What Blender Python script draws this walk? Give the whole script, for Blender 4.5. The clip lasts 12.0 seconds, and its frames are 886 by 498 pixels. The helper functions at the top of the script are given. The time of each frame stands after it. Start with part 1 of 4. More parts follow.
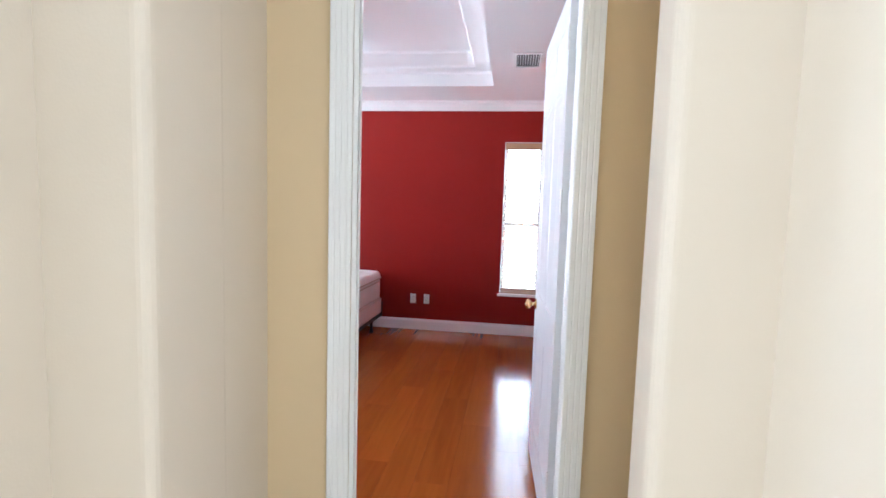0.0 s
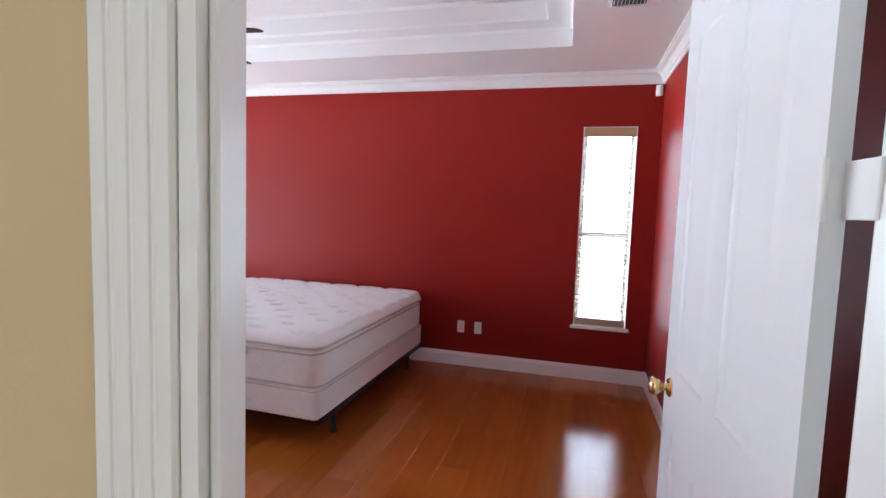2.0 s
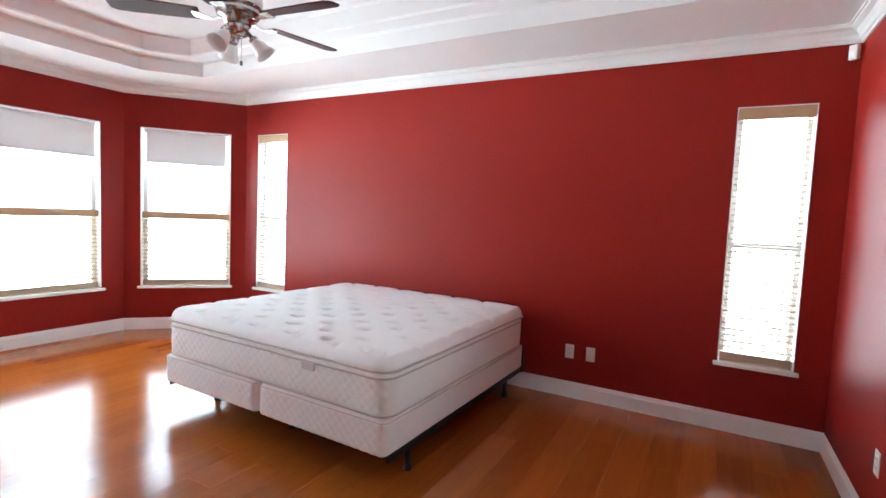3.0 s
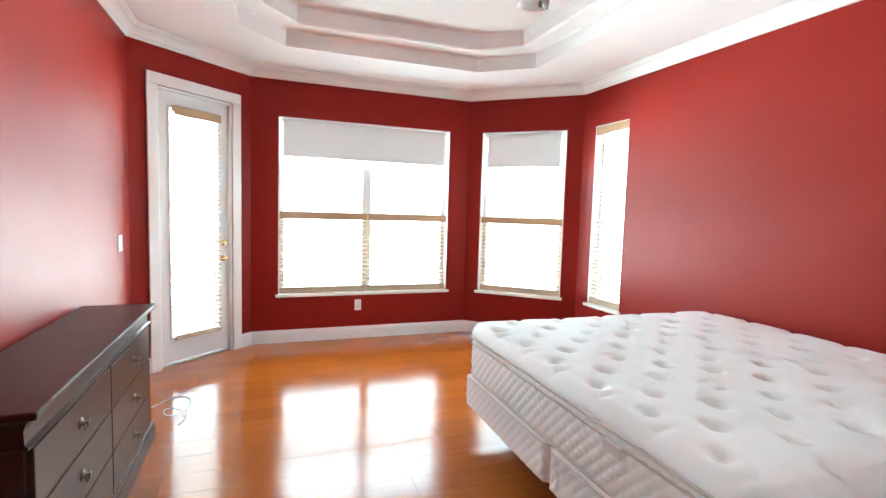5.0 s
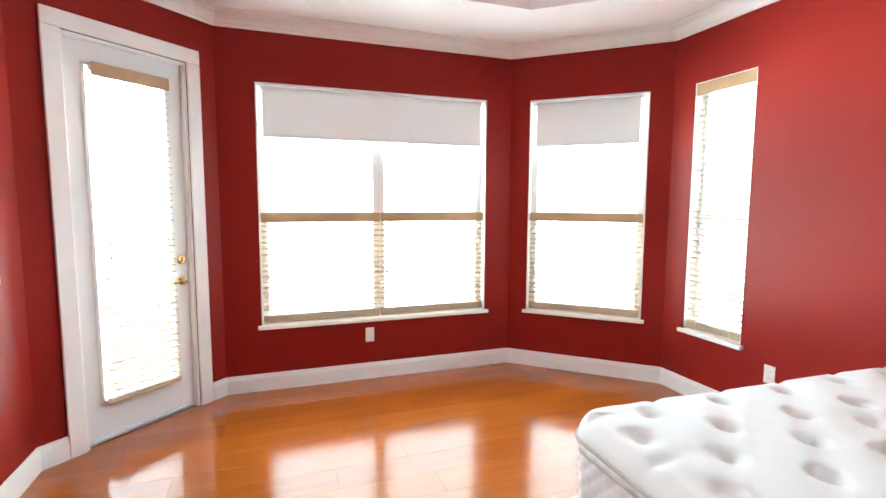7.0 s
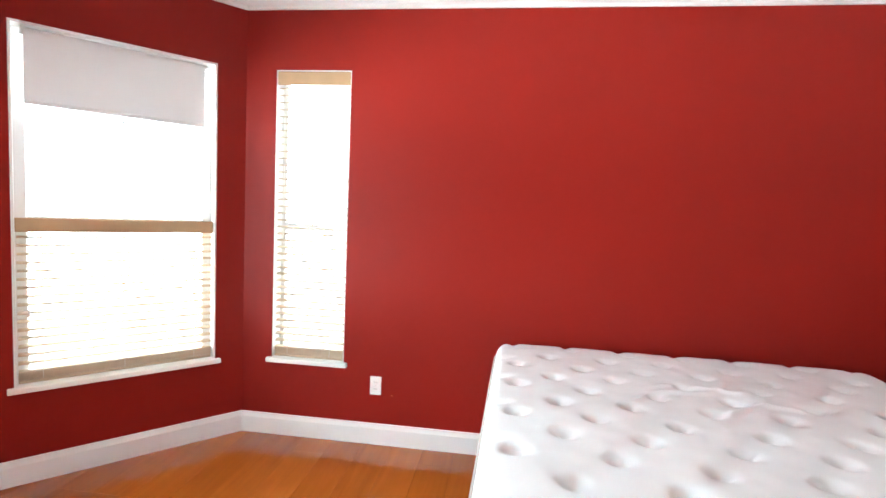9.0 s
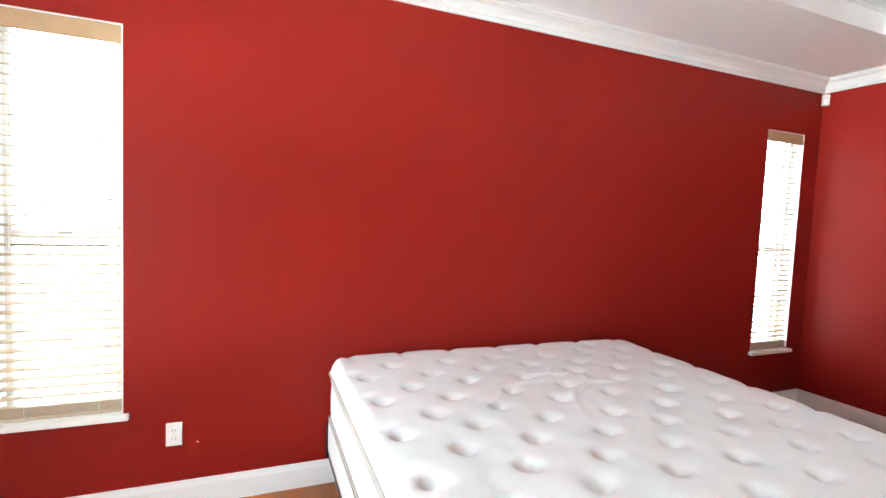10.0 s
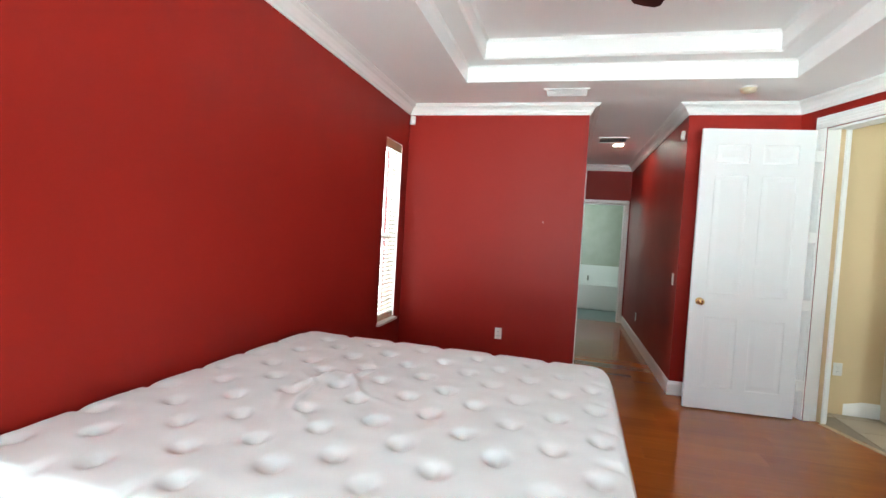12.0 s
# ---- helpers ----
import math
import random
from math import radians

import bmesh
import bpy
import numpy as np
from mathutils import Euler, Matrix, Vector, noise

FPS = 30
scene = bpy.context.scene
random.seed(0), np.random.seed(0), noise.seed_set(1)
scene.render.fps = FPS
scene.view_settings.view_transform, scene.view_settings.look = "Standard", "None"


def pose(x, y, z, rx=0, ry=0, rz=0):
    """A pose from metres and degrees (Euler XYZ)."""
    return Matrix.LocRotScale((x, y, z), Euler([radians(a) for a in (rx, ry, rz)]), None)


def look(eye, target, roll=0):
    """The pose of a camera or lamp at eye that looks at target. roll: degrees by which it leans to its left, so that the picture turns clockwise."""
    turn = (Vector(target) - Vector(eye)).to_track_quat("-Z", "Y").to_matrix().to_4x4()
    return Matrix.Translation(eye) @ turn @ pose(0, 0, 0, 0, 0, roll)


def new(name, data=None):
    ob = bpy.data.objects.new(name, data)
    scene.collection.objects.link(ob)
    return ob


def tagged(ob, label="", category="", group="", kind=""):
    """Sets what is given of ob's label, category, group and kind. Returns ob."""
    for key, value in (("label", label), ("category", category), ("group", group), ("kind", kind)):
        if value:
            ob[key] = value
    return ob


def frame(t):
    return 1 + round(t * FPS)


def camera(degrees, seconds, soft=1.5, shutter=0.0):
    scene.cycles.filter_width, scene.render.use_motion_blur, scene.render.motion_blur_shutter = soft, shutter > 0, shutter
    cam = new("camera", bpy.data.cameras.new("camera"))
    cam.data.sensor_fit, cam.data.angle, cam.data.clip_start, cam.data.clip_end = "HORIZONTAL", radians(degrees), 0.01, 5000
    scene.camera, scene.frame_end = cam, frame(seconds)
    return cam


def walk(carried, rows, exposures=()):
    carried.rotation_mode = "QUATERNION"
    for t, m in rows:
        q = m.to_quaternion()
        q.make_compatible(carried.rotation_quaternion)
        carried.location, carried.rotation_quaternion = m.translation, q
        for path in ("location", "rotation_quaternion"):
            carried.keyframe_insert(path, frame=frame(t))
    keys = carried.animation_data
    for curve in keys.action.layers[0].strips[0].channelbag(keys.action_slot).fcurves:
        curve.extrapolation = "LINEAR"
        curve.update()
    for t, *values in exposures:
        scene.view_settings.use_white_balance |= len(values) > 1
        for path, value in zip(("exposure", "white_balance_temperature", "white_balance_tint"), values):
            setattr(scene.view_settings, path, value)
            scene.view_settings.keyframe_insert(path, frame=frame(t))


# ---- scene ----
cam = camera(84.8, 12.0)
PATH = [
    (0, (1.29, 1.666, 1.505), (1.008, 3.638, 1.331), 1.7),
    (0.5, (1.231, 1.979, 1.486), (0.94, 3.952, 1.335), 1.6),
    (1, (1.174, 2.319, 1.47), (0.896, 4.295, 1.332), 1.4),
    (1.5, (1.133, 2.63, 1.469), (0.779, 4.593, 1.327), 2.3),
    (2, (1.111, 2.888, 1.49), (0.6, 4.815, 1.332), 2.0),
    (2.5, (1.03, 3.17, 1.47), (0.34, 5.04, 1.308), 1.8),
    (3, (1.052, 3.472, 1.448), (0.094, 5.222, 1.306), 2.5),
    (3.5, (1.007, 3.74, 1.487), (-0.234, 5.299, 1.324), 2.5),
    (3.7, (0.943, 3.799, 1.432), (-0.41, 5.265, 1.281), 2.6),
    (5.3, (0.296, 4.361, 1.39), (-1.614, 4.931, 1.223), 1.3),
    (5.5, (0.157, 4.387, 1.397), (-1.769, 4.896, 1.226), 1.1),
    (6, (-0.172, 4.486, 1.4), (-2.122, 4.899, 1.234), 0.8),
    (6.5, (-0.503, 4.492, 1.413), (-2.439, 4.966, 1.245), 0.4),
    (6.7, (-0.646, 4.537, 1.433), (-2.567, 5.061, 1.252), 0.2),
    (8.3, (-1.69, 4.524, 1.327), (-2.808, 6.179, 1.206), 1.5),
    (8.5, (-1.818, 4.561, 1.334), (-2.73, 6.337, 1.221), 1.3),
    (9, (-2.186, 4.554, 1.444), (-2.434, 6.533, 1.299), 2.5),
    (9.5, (-2.348, 4.658, 1.411), (-2.065, 6.635, 1.299), 1.6),
    (10, (-2.634, 4.811, 1.472), (-1.868, 6.654, 1.342), 2.4),
    (10.5, (-2.857, 5.028, 1.415), (-1.661, 6.629, 1.354), 2.2),
    (11, (-2.991, 5.232, 1.444), (-1.44, 6.492, 1.366), 2.7),
    (11.5, (-3.116, 5.498, 1.436), (-1.307, 6.346, 1.351), 3.2),
    (12, (-3.148, 5.721, 1.416), (-1.209, 6.209, 1.341), 3.4),
]
EXPOSURE = [(0, 0.2, 5200, 6), (0.5, 0.12, 5400, 8), (1, 0.10, 5400, 8), (2, -0.28, 5450, 7), (2.5, -0.15, 5500, 1), (3.5, -0.02, 5500, -5), (5.5, 0.12, 5700, -10), (8.5, 0.05, 5850, -3), (10, 0.0, 5850, -5), (11, -0.2, 5800, -9), (12, -0.18, 5800, -7)]
walk(cam, [(t, look(eye, target, roll)) for t, eye, target, roll in PATH], EXPOSURE)


# ---- world, sun and large lights ----
world = bpy.data.worlds.new("sky")
scene.world = world
world.use_nodes = True
wt = world.node_tree
sky = wt.nodes.new("ShaderNodeTexSky")
sky.sky_type = "NISHITA"
sky.sun_disc = False
sky.sun_elevation, sky.sun_rotation = radians(50), radians(200)
wt.links.new(sky.outputs[0], wt.nodes["Background"].inputs[0])
wt.nodes["Background"].inputs[1].default_value = 0.12

sun = new("sun", bpy.data.lights.new("sun", "SUN"))
sun.data.energy, sun.data.angle, sun.data.color = 3.0, radians(0.5), (1, 0.95, 0.88)
sun.matrix_world = look((0, -8, 12), (0.0, 0, 0))


def area_lamp(name, centre, facing, w, h, watts, colour=(0.93, 0.965, 1.0)):
    """A rectangular area lamp at centre that shines along facing."""
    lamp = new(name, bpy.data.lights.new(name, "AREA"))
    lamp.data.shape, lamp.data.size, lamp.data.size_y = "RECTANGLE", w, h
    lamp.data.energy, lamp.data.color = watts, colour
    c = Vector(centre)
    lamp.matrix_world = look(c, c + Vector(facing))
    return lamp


def bay_light(name, centre, facing, w, h, per_m2):
    """Sky and sunlit ground before a window: a lamp wider than the opening, just behind the glass."""
    f = Vector(facing).normalized()
    c = Vector(centre) - f * 0.12
    return area_lamp(name, c, f, w + 0.7, h + 0.4, per_m2 * (w + 0.7) * (h + 0.4))


# ---- plan (metres) ----
CEIL, CROWN_Z, BASE_H = 2.72, 2.62, 0.13
XE, YN, XW = 1.80, 7.41, -4.65
YS, YENT, XENT = 3.34, 3.782, 0.473
HALL_N, HALL_S, HALL_E = 5.575, 4.69, 5.75
NWA, NWB = Vector((-4.65, 6.485)), Vector((-3.80, 7.41))
SWA, SWB = Vector((-4.65, 4.19)), Vector((-3.86, 3.34))
SILL, HEAD = 0.492, 2.27
THICK = 0.16
ENT_U0, ENT_U1, ENT_R, ENT_T, DOOR_H = 0.232, 1.058, 1.112, 0.115, 2.42
ROOM = [(HALL_E, HALL_S), (HALL_E, HALL_N), (XE, HALL_N), (XE, YN), tuple(NWB), tuple(NWA), tuple(SWA), tuple(SWB),
        (XENT, YS), (XE, YENT), (XE, HALL_S)]
PER_M2 = 37.5
bay_light("daylight_west", (XW - 0.14, 5.353, 1.39), (1, 0, 0), 1.8, 1.78, PER_M2)
dmid = (Vector((-4.59, 6.64)) + Vector((-3.91, 7.285))) / 2
dn = Vector((0.73, -0.683)).normalized()
bay_light("daylight_bay", (dmid.x - dn.x * 0.14, dmid.y - dn.y * 0.14, 1.39), (dn.x, dn.y, 0), 0.92, 1.78, PER_M2)
bay_light("daylight_north", (-3.37, YN + 0.14, 1.39), (0, -1, 0), 0.47, 1.78, PER_M2)
bay_light("daylight_corner", (1.385, YN + 0.14, 1.39), (0, -1, 0), 0.46, 1.78, PER_M2 * 1.2)
sn = Vector((0.77, 0.75)).normalized()
bay_light("daylight_patio_door", (-4.255 - sn.x * 0.14, 3.742 - sn.y * 0.14, 1.2), (sn.x, sn.y, 0), 0.50, 1.9, PER_M2)
# Added upward fill lamp over the lawn, in place of bounced sunlight.
area_lamp("fill_patio_ground", (-18.0, 5.4, -0.15), (0, 0, 1), 20, 22, 140 * 440, (1, 0.98, 0.94))
# Fill lamps added inside the foyer before solid walls; no windows stand there.
area_lamp("fill_foyer_south", (1.1, -1.45, 1.55), (0, 1, 0), 2.6, 2.1, 20, (1.0, 0.97, 0.93))
area_lamp("fill_foyer_west", (-1.4, 1.2, 1.6), (1, 0, 0), 1.7, 2.0, 96, (0.97, 0.98, 1.0))
area_lamp("fill_foyer_east", (3.5, 1.2, 1.6), (-1, 0, 0), 1.7, 2.0, 40, (0.97, 0.98, 1.0))
# Unseen fill lamp added inside the bathroom, whose walls have no opening.
area_lamp("fill_bath", (7.3, 6.3, 1.8), (-0.2, -1, 0), 1.0, 1.2, 26, (0.95, 1, 0.95))


# ---- materials ----
def mat(name, colour, rough=0.5, metal=0.0, spec=0.5, bump=0.0, bump_scale=200.0, vary=0.0, vary_scale=3.0, colour2=None, coat=0.0, rough_vary=0.0):
    m = bpy.data.materials.new(name)
    m.use_nodes = True
    nt = m.node_tree
    b = nt.nodes["Principled BSDF"]
    b.inputs["Base Color"].default_value = (*colour, 1)
    b.inputs["Roughness"].default_value = rough
    b.inputs["Metallic"].default_value = metal
    b.inputs["Specular IOR Level"].default_value = spec
    b.inputs["Coat Weight"].default_value = coat
    b.inputs["Coat Roughness"].default_value = 0.08
    tc = nt.nodes.new("ShaderNodeTexCoord")
    if vary or colour2:
        n = nt.nodes.new("ShaderNodeTexNoise")
        n.inputs["Scale"].default_value, n.inputs["Detail"].default_value = vary_scale, 5
        nt.links.new(tc.outputs["Object"], n.inputs["Vector"])
        mix = nt.nodes.new("ShaderNodeMix")
        mix.data_type = "RGBA"
        c2 = colour2 or tuple(c * (1 - vary) for c in colour)
        mix.inputs["A"].default_value, mix.inputs["B"].default_value = (*colour, 1), (*c2, 1)
        nt.links.new(n.outputs["Fac"], mix.inputs["Factor"])
        nt.links.new(mix.outputs["Result"], b.inputs["Base Color"])
        if rough_vary:
            r = nt.nodes.new("ShaderNodeMapRange")
            r.inputs["To Min"].default_value, r.inputs["To Max"].default_value = rough - rough_vary, rough + rough_vary
            nt.links.new(n.outputs["Fac"], r.inputs["Value"])
            nt.links.new(r.outputs["Result"], b.inputs["Roughness"])
    if bump:
        n2 = nt.nodes.new("ShaderNodeTexNoise")
        n2.inputs["Scale"].default_value, n2.inputs["Detail"].default_value = bump_scale, 4
        nt.links.new(tc.outputs["Object"], n2.inputs["Vector"])
        bp = nt.nodes.new("ShaderNodeBump")
        bp.inputs["Strength"].default_value, bp.inputs["Distance"].default_value = bump, 0.002
        nt.links.new(n2.outputs["Fac"], bp.inputs["Height"])
        nt.links.new(bp.outputs["Normal"], b.inputs["Normal"])
    return m


def wood_planks(name, dark, light, rough=0.16):
    """Varnished planks: grain along y, tone by object."""
    m = mat(name, light, rough)
    nt = m.node_tree
    b = nt.nodes["Principled BSDF"]
    tc, info = nt.nodes.new("ShaderNodeTexCoord"), nt.nodes.new("ShaderNodeObjectInfo")
    mp = nt.nodes.new("ShaderNodeMapping")
    mp.inputs["Scale"].default_value = (24, 1.6, 24)
    off = nt.nodes.new("ShaderNodeMath")
    off.operation = "MULTIPLY"
    off.inputs[1].default_value = 37.0
    nt.links.new(info.outputs["Random"], off.inputs[0])
    comb = nt.nodes.new("ShaderNodeCombineXYZ")
    nt.links.new(off.outputs[0], comb.inputs[0])
    nt.links.new(off.outputs[0], comb.inputs[1])
    nt.links.new(tc.outputs["Object"], mp.inputs["Vector"])
    add = nt.nodes.new("ShaderNodeVectorMath")
    nt.links.new(mp.outputs[0], add.inputs[0])
    nt.links.new(comb.outputs[0], add.inputs[1])
    n = nt.nodes.new("ShaderNodeTexNoise")
    n.inputs["Scale"].default_value, n.inputs["Detail"].default_value, n.inputs["Distortion"].default_value = 1.0, 6, 0.6
    nt.links.new(add.outputs[0], n.inputs["Vector"])
    sh = nt.nodes.new("ShaderNodeMath")
    sh.operation = "MULTIPLY_ADD"
    sh.inputs[1].default_value, sh.inputs[2].default_value = 0.55, -0.27
    nt.links.new(info.outputs["Random"], sh.inputs[0])
    su = nt.nodes.new("ShaderNodeMath")
    su.use_clamp = True
    nt.links.new(n.outputs["Fac"], su.inputs[0])
    nt.links.new(sh.outputs[0], su.inputs[1])
    mix = nt.nodes.new("ShaderNodeMix")
    mix.data_type = "RGBA"
    mix.inputs["A"].default_value, mix.inputs["B"].default_value = (*dark, 1), (*light, 1)
    nt.links.new(su.outputs[0], mix.inputs["Factor"])
    nt.links.new(mix.outputs["Result"], b.inputs["Base Color"])
    bp = nt.nodes.new("ShaderNodeBump")
    b.inputs["Specular IOR Level"].default_value = 0.65
    bp.inputs["Strength"].default_value, bp.inputs["Distance"].default_value = 0.012, 0.001
    nt.links.new(n.outputs["Fac"], bp.inputs["Height"])
    nt.links.new(bp.outputs["Normal"], b.inputs["Normal"])
    return m


def glowing(name, colour, strength):
    m = bpy.data.materials.new(name)
    m.use_nodes = True
    b = m.node_tree.nodes["Principled BSDF"]
    b.inputs["Base Color"].default_value = (*colour, 1)
    b.inputs["Emission Color"].default_value = (*colour, 1)
    b.inputs["Emission Strength"].default_value = strength
    return m


def clear_glass(name):
    m = bpy.data.materials.new(name)
    m.use_nodes = True
    b = m.node_tree.nodes["Principled BSDF"]
    b.inputs["Roughness"].default_value = 0.02
    b.inputs["Transmission Weight"].default_value = 1.0
    b.inputs["IOR"].default_value = 1.01
    return m


RED = mat("red_satin_paint", (0.245, 0.0118, 0.0078), 0.45, spec=0.16, bump=0.12, bump_scale=160, vary=0.10, vary_scale=1.6, rough_vary=0.05)
WHITE = mat("white_trim_paint", (0.84, 0.835, 0.82), 0.35, bump=0.04, bump_scale=60, vary=0.05, vary_scale=6)
CEILING = mat("white_ceiling_paint", (0.91, 0.905, 0.90), 0.8, bump=0.5, bump_scale=90, vary=0.04, vary_scale=2)
TAN = mat("tan_wall_paint", (0.66, 0.51, 0.30), 0.6, bump=0.2, bump_scale=120, vary=0.06, vary_scale=2)
# The tan paint again, paler: foyer daylight is put into this colour.
TAN_LIT = mat("daylit_tan_wall_paint", (0.71, 0.62, 0.49), 0.6, bump=0.2, bump_scale=120, vary=0.06, vary_scale=2)
CREAM = mat("cream_wall_paint", (0.78, 0.74, 0.66), 0.6, bump=0.2, bump_scale=120, vary=0.05, vary_scale=2)
DOOR_WHITE = mat("white_door_enamel", (0.78, 0.79, 0.80), 0.38, bump=0.06, bump_scale=45, vary=0.04, vary_scale=5)
SUBFLOOR = mat("plank_joint_shadow", (0.26, 0.075, 0.012), 0.5, vary=0.2)
PLANK = wood_planks("varnished_cherry_laminate", (0.25, 0.063, 0.0085), (0.37, 0.104, 0.0145), 0.14)
TILE = mat("beige_ceramic_tile", (0.50, 0.41, 0.30), 0.35, bump=0.1, bump_scale=40, vary=0.25, vary_scale=7)
GROUT = mat("tile_grout", (0.33, 0.28, 0.22), 0.9, vary=0.2, vary_scale=20)
FABRIC = mat("white_mattress_knit", (0.88, 0.905, 0.905), 0.9, spec=0.2, bump=0.35, bump_scale=350, vary=0.05, vary_scale=9)
FABRIC_SIDE = mat("white_quilted_border", (0.82, 0.84, 0.835), 0.85, spec=0.25, bump=0.3, bump_scale=300, vary=0.05, vary_scale=9)
BOXSIDE = mat("pale_box_spring_cloth", (0.80, 0.79, 0.785), 0.9, spec=0.2, bump=0.3, bump_scale=300, vary=0.06, vary_scale=8)
PIPING = mat("taupe_piping", (0.56, 0.50, 0.45), 0.8, bump=0.3, bump_scale=400, vary=0.1, vary_scale=30)
TAG = mat("grey_satin_label", (0.62, 0.60, 0.60), 0.4, vary=0.1, vary_scale=40)
STEEL_DARK = mat("black_bed_frame_steel", (0.02, 0.02, 0.022), 0.45, metal=0.6, bump=0.1, bump_scale=80, vary=0.2)
BLACK = mat("black_plastic", (0.015, 0.015, 0.015), 0.5, vary=0.2)
CHERRY = mat("dark_cherry_veneer", (0.034, 0.008, 0.007), 0.30, spec=0.35, bump=0.05, bump_scale=30, vary=0.45, vary_scale=5, rough_vary=0.05)
CHERRY_FRONT = mat("brown_cherry_drawer_front", (0.045, 0.016, 0.008), 0.34, spec=0.28, bump=0.05, bump_scale=30, vary=0.4, vary_scale=6)
PEWTER = mat("dark_pewter", (0.22, 0.20, 0.18), 0.28, metal=1.0, bump=0.1, bump_scale=120, vary=0.3, vary_scale=30)
BRASS = mat("polished_brass", (0.80, 0.58, 0.28), 0.2, metal=1.0, vary=0.15, vary_scale=20)
NICKEL = mat("brushed_nickel", (0.55, 0.54, 0.52), 0.22, metal=1.0, bump=0.05, bump_scale=150, vary=0.15, vary_scale=12)
CHROME_GREY = mat("grey_aluminium", (0.55, 0.56, 0.56), 0.4, metal=0.4, vary=0.1, vary_scale=12)
BLIND = mat("light_oak_blind_slat", (0.60, 0.47, 0.33), 0.45, bump=0.1, bump_scale=40, vary=0.15, vary_scale=14)
VALANCE = mat("light_oak_valance", (0.50, 0.33, 0.18), 0.4, bump=0.1, bump_scale=40, vary=0.2, vary_scale=14)
SHADE_CLOTH = mat("white_roller_shade_cloth", (0.74, 0.72, 0.72), 0.9, bump=0.2, bump_scale=500, vary=0.03, vary_scale=10)
snt = SHADE_CLOTH.node_tree
thin = snt.nodes.new("ShaderNodeBsdfTranslucent")
thin.inputs["Color"].default_value = (0.80, 0.79, 0.78, 1)
both = snt.nodes.new("ShaderNodeMixShader")
both.inputs[0].default_value = 0.09
snt.links.new(snt.nodes["Principled BSDF"].outputs[0], both.inputs[1])
snt.links.new(thin.outputs[0], both.inputs[2])
snt.links.new(both.outputs[0], snt.nodes["Material Output"].inputs["Surface"])
VINYL = mat("white_window_vinyl", (0.82, 0.82, 0.81), 0.4, vary=0.04, vary_scale=9)
PLATE = mat("white_plastic_plate", (0.80, 0.79, 0.76), 0.35, vary=0.04, vary_scale=30)
BLADE = mat("dark_mahogany_blade", (0.060, 0.012, 0.010), 0.5, spec=0.08, bump=0.06, bump_scale=40, vary=0.4, vary_scale=9)
FROST = mat("frosted_white_glass_shade", (0.92, 0.92, 0.90), 0.35, vary=0.03, vary_scale=20)
GLASS = clear_glass("clear_window_glass")
MARBLE = mat("green_grey_bath_tile", (0.50, 0.54, 0.47), 0.25, vary=0.35, vary_scale=4, colour2=(0.36, 0.39, 0.30))
TUB = mat("white_bathtub_acrylic", (0.82, 0.84, 0.82), 0.15, vary=0.03)
TEAL = mat("blue_grey_bath_floor", (0.22, 0.28, 0.28), 0.4, vary=0.3, vary_scale=6)
LAMP_GLOW = glowing("lit_downlight_lens", (1.0, 0.90, 0.76), 420.0)
CABLE = mat("white_cable_sheath", (0.78, 0.76, 0.72), 0.5, vary=0.05, vary_scale=30)
GRASS = mat("sunlit_lawn", (0.10, 0.16, 0.05), 0.9, vary=0.5, vary_scale=0.8, bump=0.5, bump_scale=30)


# ---- builders ----
def mesh_of(name, bm, material):
    me = bpy.data.meshes.new(name)
    bmesh.ops.recalc_face_normals(bm, faces=bm.faces)
    bm.to_mesh(me)
    bm.free()
    me.materials.append(material)
    return me


def part(name, bm, material, parent=None, label="", smooth=False):
    ob = new(name, mesh_of(name, bm, material))
    if smooth:
        for p in ob.data.polygons:
            p.use_smooth = True
    if parent is not None:
        ob.parent = parent
    if label:
        tagged(ob, label)
    return ob


def empty(name, m, label, category, group="", kind=""):
    ob = new(name)
    ob.matrix_world = m
    ob.empty_display_size = 0.1
    return tagged(ob, label, category, group, kind)


def box(bm, x0, x1, y0, y1, z0, z1, bevel=0.0, seg=1):
    """Adds a box, with bevelled edges where asked."""
    vs = [bm.verts.new((x, y, z)) for x in (x0, x1) for y in (y0, y1) for z in (z0, z1)]
    fs = [bm.faces.new([vs[i] for i in q]) for q in ((0, 1, 3, 2), (4, 6, 7, 5), (0, 4, 5, 1), (2, 3, 7, 6), (0, 2, 6, 4), (1, 5, 7, 3))]
    if bevel:
        es = list({e for f in fs for e in f.edges})
        bmesh.ops.bevel(bm, geom=es, offset=bevel, segments=seg, affect="EDGES", profile=0.6)
    return bm


def boxed(x0, x1, y0, y1, z0, z1, bevel=0.0, seg=1):
    return box(bmesh.new(), x0, x1, y0, y1, z0, z1, bevel, seg)


def lathe(bm, profile, n=20, m=Matrix()):
    """A turned shape about z through (radius, height) pairs."""
    rings = []
    for r, z in profile:
        rings.append([bm.verts.new(m @ Vector((r * math.cos(a), r * math.sin(a), z))) for a in [2 * math.pi * i / n for i in range(n)]])
    for a, b in zip(rings, rings[1:]):
        for i in range(n):
            bm.faces.new((a[i], a[(i + 1) % n], b[(i + 1) % n], b[i]))
    for ring in (rings[0], rings[-1]):
        if (ring[0].co - ring[n // 2].co).length > 1e-5:
            bm.faces.new(ring)
    return bm


